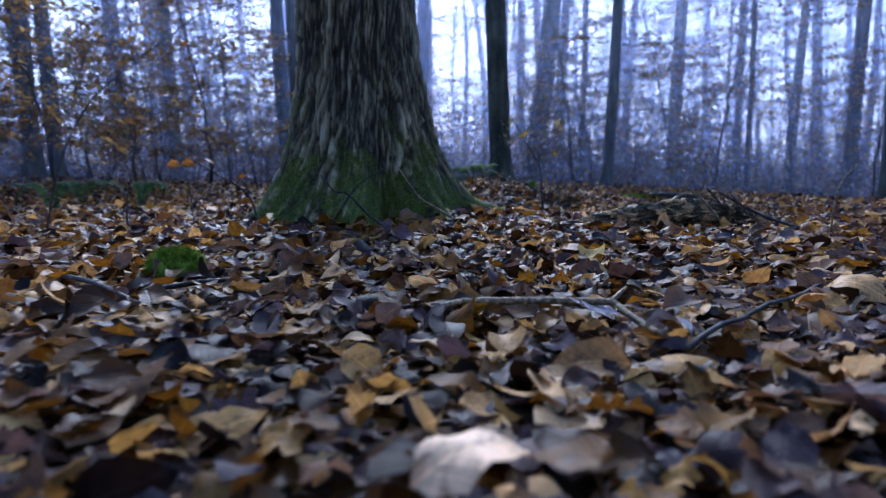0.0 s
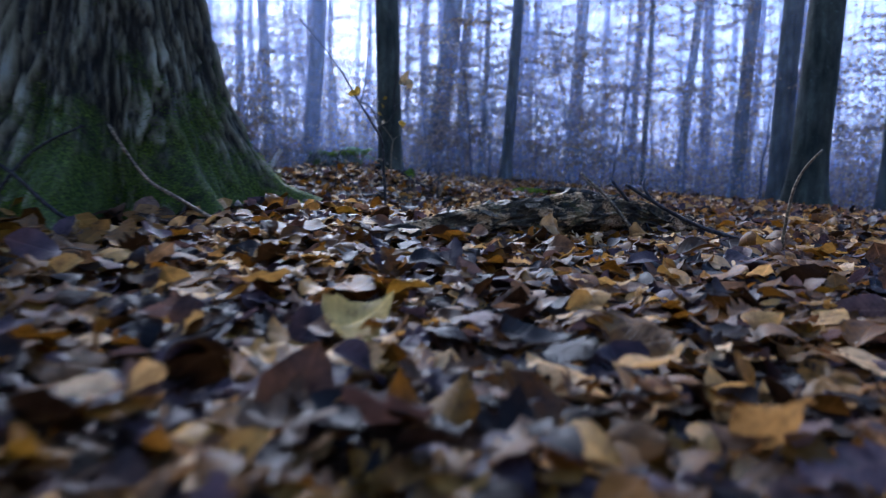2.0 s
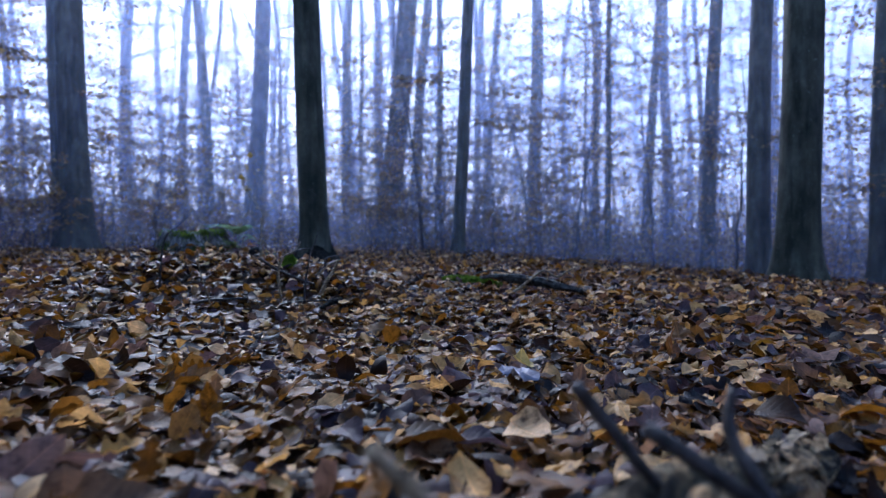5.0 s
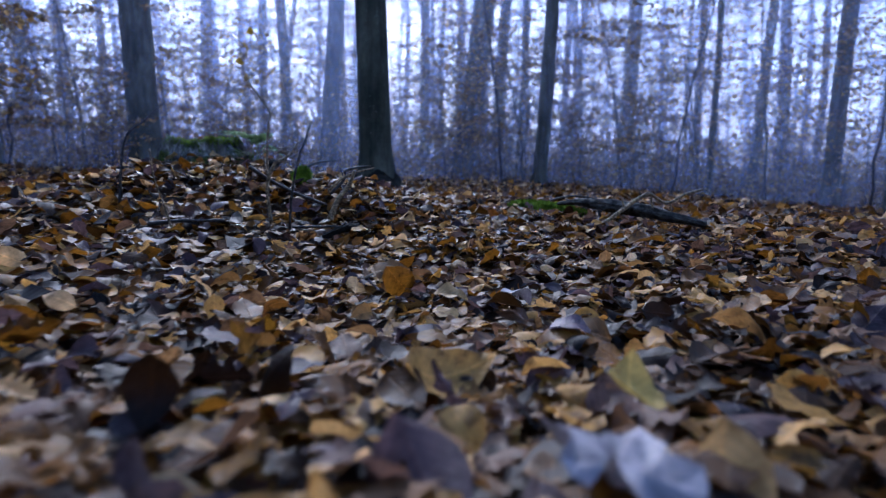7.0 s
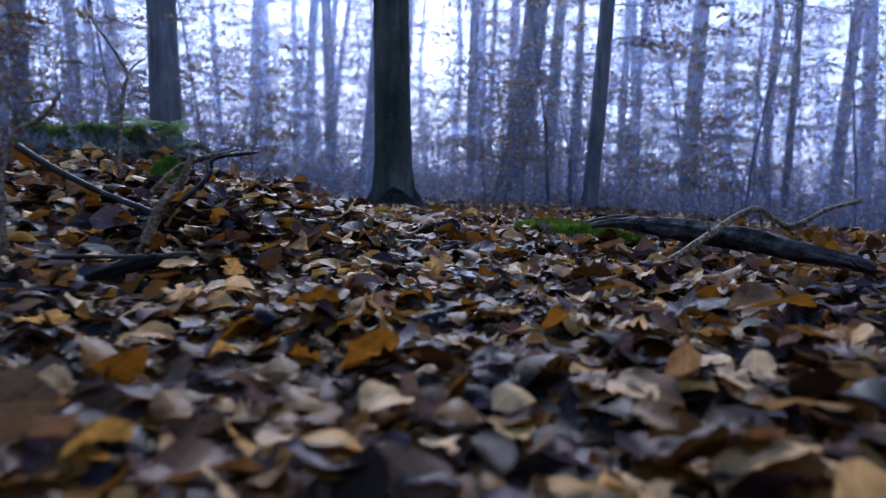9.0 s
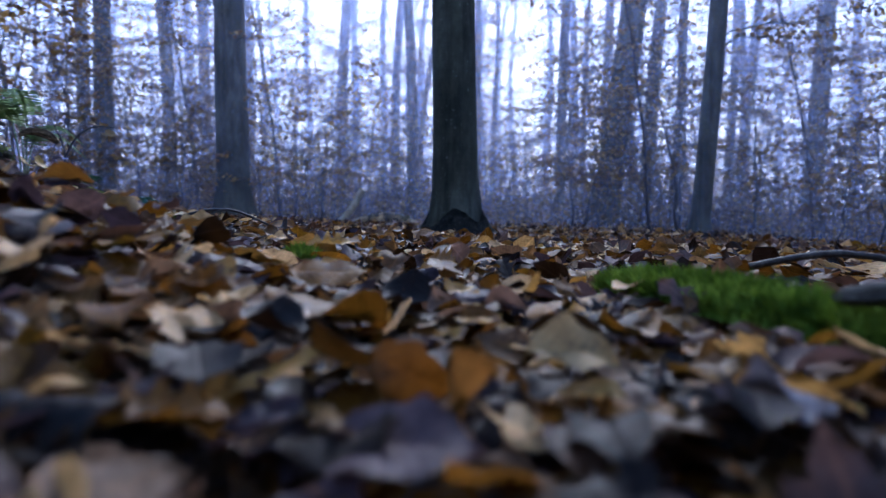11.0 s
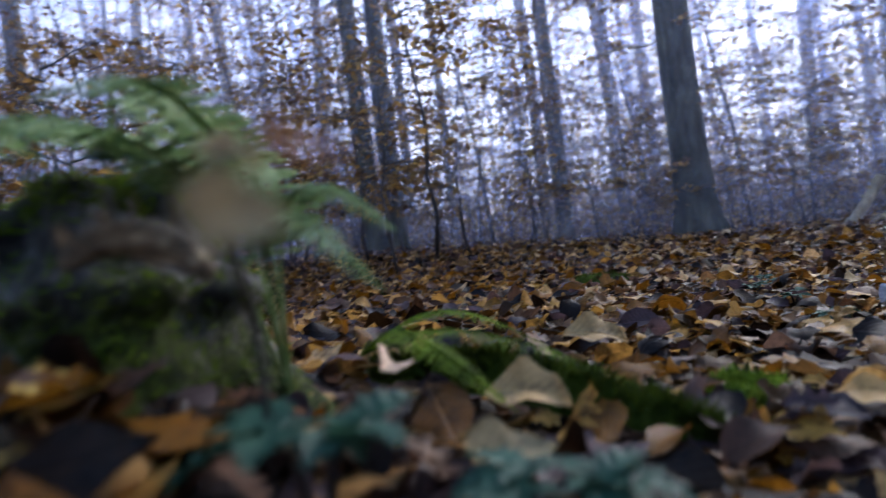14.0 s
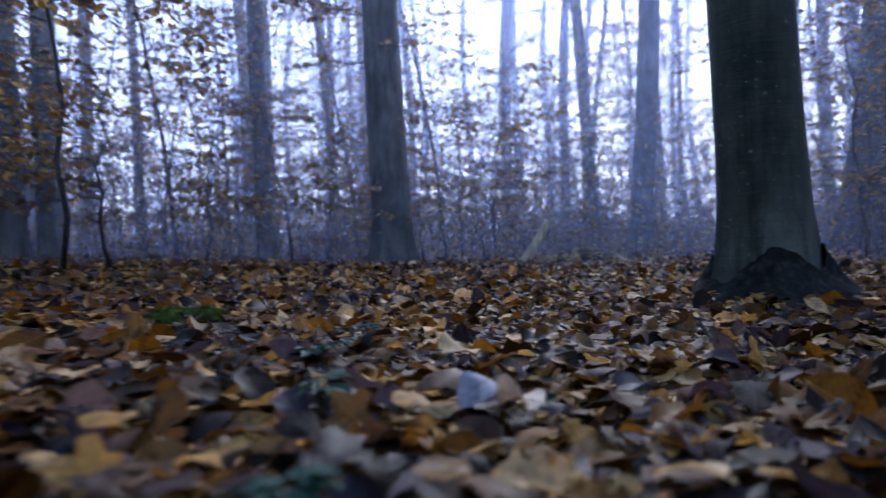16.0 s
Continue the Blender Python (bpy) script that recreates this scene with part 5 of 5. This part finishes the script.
v, f, uv = leaf_blade("birch", 14, 11, rng)
v[:, 2] = 0.22 * np.sin(v[:, 0] * 9) * np.cos(v[:, 1] * 7) + 0.9 * v[:, 1] ** 2 + 0.12 * np.sin(v[:, 0] * 23 + v[:, 1] * 15)
LEAF_MESH["crumpled"] = mesh("leaf", v, f, M_STRAW, uv)
LEAF_MESH["olive"] = mesh("leaf", v * (1, 0.9, 0.4), f, M_OLIVE, uv)
v, f, uv = star_leaf(rng, 3)
LEAF_MESH["maple"] = mesh("leaf", v, f, M_PALE, uv)
v, f, uv = leaf_blade("oak", 25, 7, rng)
LEAF_MESH["oak_pale"] = mesh("leaf", v, f, M_PALE, uv)
LEAF_MESH["oak_tan"] = mesh("leaf", v, f, M_TAN, uv)

for (x, y, z), size, rot, key in (((0.846, 5.573, 0.444), 0.042, (15, 5, 10), "crumpled"), ((0.817, 5.581, 0.503), 0.034, (60, 20, 10), "olive"), ((0.837, 5.586, 0.559), 0.034, (40, 30, 80), "olive"), ((0.852, 5.592, 0.615), 0.036, (70, 10, 140), "olive"), ((0.8, 5.592, 0.596), 0.03, (30, 10, 60), "straw")):
    lf = part("leaf", LEAF_MESH[key], snag, "withered leaf hanging on the dead sapling")
    lf.matrix_local = pose(x - 0.899, y - 5.601, z - 0.084, *rot) @ Matrix.Scale(size, 4)
bare_sapling("young_sapling",
             [(0.775, 2.96, 0.0), (0.770, 2.979, 0.127), (0.765, 2.979, 0.224), (0.739, 2.973, 0.274), (0.701, 2.965, 0.336), (0.655, 2.952, 0.412), (0.609, 2.937, 0.475), (0.54, 2.91, 0.55)],
             ([(0.755, 2.977, 0.267), (0.785, 2.982, 0.289), (0.802, 2.985, 0.317), (0.821, 2.988, 0.341), (0.848, 2.991, 0.355), (0.904, 2.995, 0.378)],
              [(0.704, 2.965, 0.34), (0.719, 2.969, 0.40), (0.724, 2.97, 0.454), (0.734, 2.972, 0.56)],
              [(0.764, 2.978, 0.250), (0.735, 2.95, 0.318), (0.70, 2.92, 0.336), (0.65, 2.90, 0.363)],
              [(0.802, 2.985, 0.317), (0.80, 2.96, 0.38), (0.82, 2.93, 0.44)]),
             "thin bare sapling holding a few yellow leaves",
             (((0.83, 2.90, 0.385), 0.052, (62, 25, 20), "crumpled"), ((0.685, 2.90, 0.355), 0.045, (35, 10, 200), "olive"), ((0.82, 2.93, 0.275), 0.03, (10, 30, 80), "olive")), 1)
bare_sapling("young_sapling",
             [(-1.21, 2.72, 0.0), (-1.149, 2.764, 0.295), (-1.049, 2.826, 0.522), (-0.901, 2.907, 0.688), (-0.721, 2.992, 0.844), (-0.648, 3.022, 0.902), (-0.455, 3.091, 0.97)],
             ([(-1.049, 2.826, 0.522), (-1.185, 2.741, 0.659), (-1.276, 2.678, 0.77), (-1.5, 2.6, 0.86)], [(-1.114, 2.787, 0.47), (-1.013, 2.847, 0.79), (-0.845, 2.935, 0.96)],
              [(-0.901, 2.907, 0.688), (-0.80, 2.90, 0.70), (-0.70, 2.92, 0.74)]),
             "bent bare sapling with thin arching twigs",
             (((-0.86, 2.95, 0.60), 0.05, (10, 10, 30), "rust"), ((-0.80, 2.94, 0.56), 0.05, (30, -10, 60), "rust"), ((-0.93, 2.9, 0.45), 0.05, (10, 30, 10), "orange"), ((-0.72, 2.99, 0.78), 0.045, (20, 10, 120), "rust")), 2)
bare_sapling("young_sapling", [(-0.96, 2.876, 0.0), (-0.96, 2.876, 0.116), (-0.913, 2.901, 0.394), (-0.945, 2.884, 0.60)], ([(-0.93, 2.89, 0.3), (-0.86, 2.9, 0.40), (-0.83, 2.9, 0.52)],),
             "thin grey bare sapling standing in leaf litter", (((-0.86, 2.9, 0.42), 0.045, (20, 10, 0), "rust"),), 3)
bare_sapling("young_sapling", [(-0.33, 2.62, 0.03), (-0.37, 2.645, 0.146), (-0.48, 2.604, 0.235), (-0.545, 2.577, 0.28), (-0.604, 2.551, 0.333)], ([(-0.55, 2.57, 0.05), (-0.56, 2.565, 0.2), (-0.604, 2.551, 0.333)],),
             "low arching twig with orange leaves beside the oak",
             (((-0.60, 2.554, 0.262), 0.05, (70, 0, 20), "orange"), ((-0.555, 2.573, 0.262), 0.055, (50, 10, 0), "orange"), ((-0.493, 2.599, 0.272), 0.05, (20, 20, 30), "rust"), ((-0.379, 2.642, 0.216), 0.05, (20, 0, 170), "rust")), 4)

bare_sapling("dry_sapling", [(0.851, 6.232, 0.03), (0.852, 6.234, 0.103), (0.852, 6.234, 0.15), (0.85, 6.229, 0.181), (0.844, 6.216, 0.215)],
             ([(0.852, 6.234, 0.15), (0.90, 6.21, 0.185), (0.96, 6.185, 0.20), (1.02, 6.172, 0.195)],), "thin dry stem with curled leaves beside the stump",
             (((1.003, 6.173, 0.186), 0.019, (75, 20, 60), "straw"), ((1.025, 6.175, 0.192), 0.014, (30, 10, 80), "orange"), ((0.955, 6.19, 0.205), 0.02, (30, 20, 60), "tan")), 5, 0.002)

# ---- single leaves that stand out ----
STALK = mesh("stalk", *tube(spline([(-0.49, 0, 0), (-0.62, 0.01, 0.012), (-0.78, 0.035, 0.0)], 7), 0.011, 0.009, 5), M_TWIG)


def lone_leaf(key, x, y, up, size, rot, label):
    ob = thing("fallen_leaf", 0, 0, 0, label, "leaf", "single bright leaves")
    ob.matrix_world = pose(x, y, float(land(x, y)) + up, *rot) @ Matrix.Scale(size, 4)
    part("blade", LEAF_MESH[key], ob)
    part("stalk", STALK, ob)
    return ob


for row in (
    ("yellow", 0.712, 1.692, 0.028, 0.075, (25, -15, 35), "bright yellow leaf lying on brown litter"),
    ("cream", 0.425, 0.715, 0.032, 0.085, (6, -6, 20), "cream leaf with a painted sun patch on dark litter"),
    ("oak_pale", 0.61, 1.19, 0.025, 0.11, (20, 10, 60), "pale lobed oak leaf on brown litter"),
    ("pale", 0.68, 1.10, 0.025, 0.07, (15, 10, 130), "pale grey leaf lying on brown litter"),
    ("tan", 1.118, 2.453, 0.032, 0.07, (70, 10, 40), "upright tan leaf with clear veins"),
    ("tan", 1.36, 2.53, 0.02, 0.08, (30, 10, 100), "light tan leaf lying beside a stick"),
    ("maple", 1.565, 3.51, 0.04, 0.105, (12, 8, 60), "pale lobed maple leaf on dark litter"),
    ("yellow", 1.625, 3.655, 0.045, 0.06, (20, -20, 80), "greenish yellow leaf lying on brown litter"),
    ("tan", 1.52, 4.25, 0.03, 0.06, (20, 10, 0), "light tan leaf lying on brown litter"),
    ("pale", 1.63, 4.24, 0.03, 0.065, (10, -20, 200), "pale grey leaf lying on brown litter"),
    ("oak_pale", 1.73, 5.10, 0.024, 0.09, (12, 6, 75), "large pale oak leaf lying on litter"),
    ("oak_tan", 1.60, 5.15, 0.025, 0.095, (10, -8, 160), "large tan oak leaf lying on litter"),
    ("rust", 1.742, 5.49, 0.018, 0.05, (85, 30, 20), "upright rust-brown leaf standing in litter"),
    ("orange", 1.772, 5.46, 0.022, 0.05, (80, 75, 70), "upright orange-brown leaf standing in litter"),
    ("tan", 1.83, 5.55, 0.025, 0.06, (35, 10, 20), "light tan leaf lying on brown litter"),
    ("pale", 1.93, 5.50, 0.025, 0.06, (25, 10, 100), "pale grey leaf lying on brown litter"),
    ("tan", 1.25, 6.08, 0.03, 0.05, (45, 5, 30), "crinkled tan leaf propped in litter"),
    ("bright", 0.885, 6.06, 0.058, 0.034, (40, 10, 80), "cream leaf propped up below the mossy stump"),
    ("yellow", 0.915, 6.115, 0.045, 0.036, (30, 30, 60), "pale yellow leaf lying below the mossy stump"),
    ("yellow", 0.765, 6.172, 0.02, 0.042, (15, 5, 70), "dull yellow leaf on brown litter"),
    ("bright", 0.735, 6.375, 0.045, 0.042, (30, 15, 130), "cream leaf at the end of the mossy root"),
    ("rust", 0.50, 6.12, 0.128, 0.06, (12, 5, 20), "dark brown leaf lying on the mossy stump"),
    ("tan", 0.42, 6.20, 0.125, 0.065, (10, -8, 110), "tan leaf lying on the mossy stump"),
    ("rust", 0.53, 6.22, 0.125, 0.06, (14, 8, 200), "dark brown leaf lying on the mossy stump"),
    ("tan", 0.58, 6.02, 0.03, 0.075, (25, 8, 60), "light tan leaf leaning on the stump's foot"),
    ("rust", 0.50, 5.96, 0.03, 0.075, (25, 8, 160), "rust-brown leaf leaning on the stump's foot"),
    ("tan", 0.40, 5.97, 0.03, 0.075, (30, 8, 240), "light tan leaf leaning on the stump's foot"),
    ("straw", 0.87, 6.353, 0.03, 0.05, (40, 10, 60), "golden tan leaf propped on litter"),
    ("straw", 1.19, 6.127, 0.024, 0.042, (35, 15, 140), "spotted golden leaf propped on litter"),
    ("oak_pale", 1.11, 6.04, 0.024, 0.065, (15, 5, 20), "large blue-grey oak leaf on dark litter"),
    ("maple", 0.93, 6.02, 0.024, 0.065, (15, 10, 200), "large grey maple leaf on dark litter"),
    ("tan", 0.78, 6.46, 0.03, 0.07, (25, 5, 20), "light tan leaf lying on brown litter"),
    ("orange_tan", 1.057, 6.096, 0.036, 0.062, (14, 6, 25), "large spotted orange-tan leaf lying on litter"),
    ("yellow", 1.088, 6.143, 0.032, 0.036, (22, 10, 60), "small yellow leaf tucked among brown leaves"),
    ("lilac", 1.106, 6.098, 0.030, 0.046, (18, -8, 40), "brown leaf with painted lilac sky sheen on litter"),
    ("orange_tan", 0.963, 6.285, 0.034, 0.044, (48, 10, 55), "bitten golden leaf propped on litter"),
    ("oak_tan", 1.030, 6.318, 0.032, 0.066, (16, 5, 70), "pinkish tan oak leaf lying on litter"),
    ("tan", 1.091, 6.198, 0.030, 0.050, (15, -6, 35), "light tan leaf lying flat on litter"),
    ("lilac", 0.915, 6.167, 0.034, 0.042, (25, 8, 20), "brown leaf with painted lilac sky sheen below the stump"),
    ("yellow", 0.872, 6.130, 0.036, 0.036, (18, 10, 75), "flat yellow leaf lying below the stump"),
    ("orange", 0.80, 6.02, 0.034, 0.05, (20, 5, 15), "orange leaf lying below the stump"),
    ("lilac", 1.66, 3.98, 0.030, 0.06, (14, 6, 15), "brown leaf with painted lilac sky sheen on litter"),
    ("bright", 0.79, 7.39, 0.026, 0.062, (25, 10, 130), "bright cream leaf lying on brown litter"),
    ("pale", 0.75, 7.41, 0.026, 0.055, (20, -15, 60), "pale wet leaf lying on brown litter"),
    ("tan", 0.62, 6.75, 0.03, 0.08, (25, 10, 40), "light tan leaf lying on brown litter"),
    ("tan", 0.636, 7.61, 0.03, 0.075, (20, 10, 80), "light tan leaf lying on brown litter"),
):
    lone_leaf(*row)


def toothed_leaf(rng):
    """A small leaf with a saw-toothed edge, pleated along its side veins."""
    rows, cols = 19, 5
    u, v = np.linspace(0, 1, rows), np.linspace(-1, 1, cols)
    w = 0.30 * np.sin(np.pi * u**0.75) ** 0.8 * (1 + 0.16 * (np.arange(rows) % 2 * 2 - 1))
    w[0], w[-1] = 0.01, 0.01
    uu, vv = np.meshgrid(u, v, indexing="ij")
    z = 0.30 * np.abs(vv) * w[:, None] + 0.03 * np.sin(uu * 28 - 3 * np.abs(vv)) - 0.35 * (uu - 0.3) ** 2
    uv = np.stack([uu, 0.5 + vv / 2], -1).reshape(-1, 2)
    return np.stack([uu, vv * w[:, None], z], -1).reshape(-1, 3), grid_tris(rows, cols, False), uv


TOOTHED = mesh("leaflet", *toothed_leaf(None)[:2], M_TEAL, toothed_leaf(None)[2])


def bramble(x, y, seed, size=1.0):
    """A low sprig of bluish-green leaves, each of five toothed leaflets on a stalk."""
    rng = np.random.default_rng(seed)
    b = on(x, y)
    ob = thing("bramble_sprig", *b, "low sprig of bluish green bramble leaves", "plant", "bramble sprigs")
    for k in range(4):
        a = k * 90 + rng.uniform(-25, 25)
        reach, up = 0.018 * size, (0.030 + 0.018 * rng.random()) * size
        tip = np.array((reach * math.cos(radians(a)), reach * math.sin(radians(a)), up))
        stalk = part("stalk", mesh("stalk", *tube(spline([(0, 0, -0.02), tip * 0.6 + (0, 0, 0.006), tip], 8), 0.0016, 0.001, 5), M_TWIG), ob)
        for turn, ln in ((0, 0.040), (55, 0.032), (-55, 0.032), (110, 0.024), (-110, 0.024)):
            lf = part("leaflet", TOOTHED, stalk)
            lf.matrix_local = pose(*tip, rng.uniform(-20, 20), rng.uniform(-20, 15), a + turn) @ Matrix.Scale(ln * size * rng.uniform(0.85, 1.15), 4)
    return ob


for k, (x, y) in enumerate(((0.863, 6.248), (0.92, 6.332), (0.607, 7.363), (0.749, 7.14), (0.44, 7.56), (0.43, 7.668), (0.30, 7.9), (0.05, 8.2))):
    bramble(x, y, 200 + k, 1.0 if k < 2 else 0.6)

# ---- undergrowth far back ----
def thicket(count, seed, inner, depth, tall):
    """Thin stems of the brush that closes the view below the crowns."""
    rng = np.random.default_rng(seed)
    a, r = rng.uniform(-2.1, 1.9, count), inner + depth * rng.random(count) ** 1.3
    x, y = 1 - r * np.sin(a), 5 + r * np.cos(a)
    z = land(x, y)
    h = 0.5 + tall * rng.random(count) ** 1.7
    k = 4
    s = np.linspace(0, 1, k)
    lean = rng.normal(0, 0.18, (count, 2))
    p = np.stack([x[:, None] + lean[:, :1] * h[:, None] * s**1.5, y[:, None] + lean[:, 1:] * h[:, None] * s**1.5, z[:, None] + h[:, None] * s - 0.05], -1)
    wide = (0.005 + 0.012 * rng.random(count))[:, None] * (1 - 0.75 * s)
    c = np.linspace(0, 2 * np.pi, 3, endpoint=False)
    ring = np.stack([np.cos(c), np.sin(c), 0 * c], -1)
    v = (p[:, :, None] + wide[..., None, None] * ring).reshape(-1, 3)
    f = (grid_tris(k, 3, True)[None] + (np.arange(count) * k * 3)[:, None, None]).reshape(-1, 3)
    return v, f, p


def brush_leaves(p, count, seed, spread, size):
    """Dry leaves about the stems of a thicket, thickest low down."""
    rng = np.random.default_rng(seed)
    i, t = rng.integers(0, len(p), count), rng.uniform(0.05, 1, count) ** 1.6 * 2.999
    k = t.astype(int)
    at = p[i, k] + (t - k)[:, None] * (p[i, k + 1] - p[i, k])
    a = rng.uniform(0, 6.28, count)
    out = rng.uniform(0.0, spread, count)[:, None] * np.stack([np.cos(a), np.sin(a), rng.normal(0, 0.3, count)], -1)
    return leafy(at + out, np.stack([np.cos(a), np.sin(a), 0 * a], -1), rng, size)


for count, seed, inner, depth, tall, leaves, size in ((5000, 77, 11.5, 26, 2.6, 160000, 0.10), (5000, 79, 17, 20, 4.2, 190000, 0.17)):
    v, f, p = thicket(count, seed, inner, depth, tall)
    tagged(new("undergrowth", mesh("undergrowth", v, f, M_TWIG)), "dense thin brush closing the misty background", "undergrowth", kind="stuff")
    data = brush_leaves(p, leaves, seed + 1, 0.5, size)
    tagged(new("undergrowth_leaves", mesh("undergrowth_leaves", data[0], data[1], M_HUNG, data[2])), "dry brown leaves on the misty brush", "undergrowth", kind="stuff")

# ---- leaves along the way that can be told apart ----
rng = np.random.default_rng(99)
SHAPES = [mesh("leaf", v, f, M_LEAF, uv) for v, f, uv in FINE]
count = 0
while count < 300:
    q = LANE[rng.integers(4, 78)]
    x, y = q[0] + rng.normal(0, 0.30), q[1] + rng.normal(0, 0.15)
    if not keep_clear(np.array([x]), np.array([y]))[0]:
        continue
    tilt = abs(rng.normal(0, 18))
    lf = part("leaf", SHAPES[rng.choice(len(SHAPES), p=np.array(FW) / sum(FW))], ground)
    size = 0.052 * rng.lognormal(0, 0.2)
    lf.matrix_local = pose(x, y, float(land(x, y)) + 0.018 + rng.uniform(0, 0.014), 0, 0, rng.uniform(0, 360)) @ pose(0, 0, 0, tilt, 0, rng.uniform(0, 360)) @ Matrix.Scale(size, 4)
    count += 1
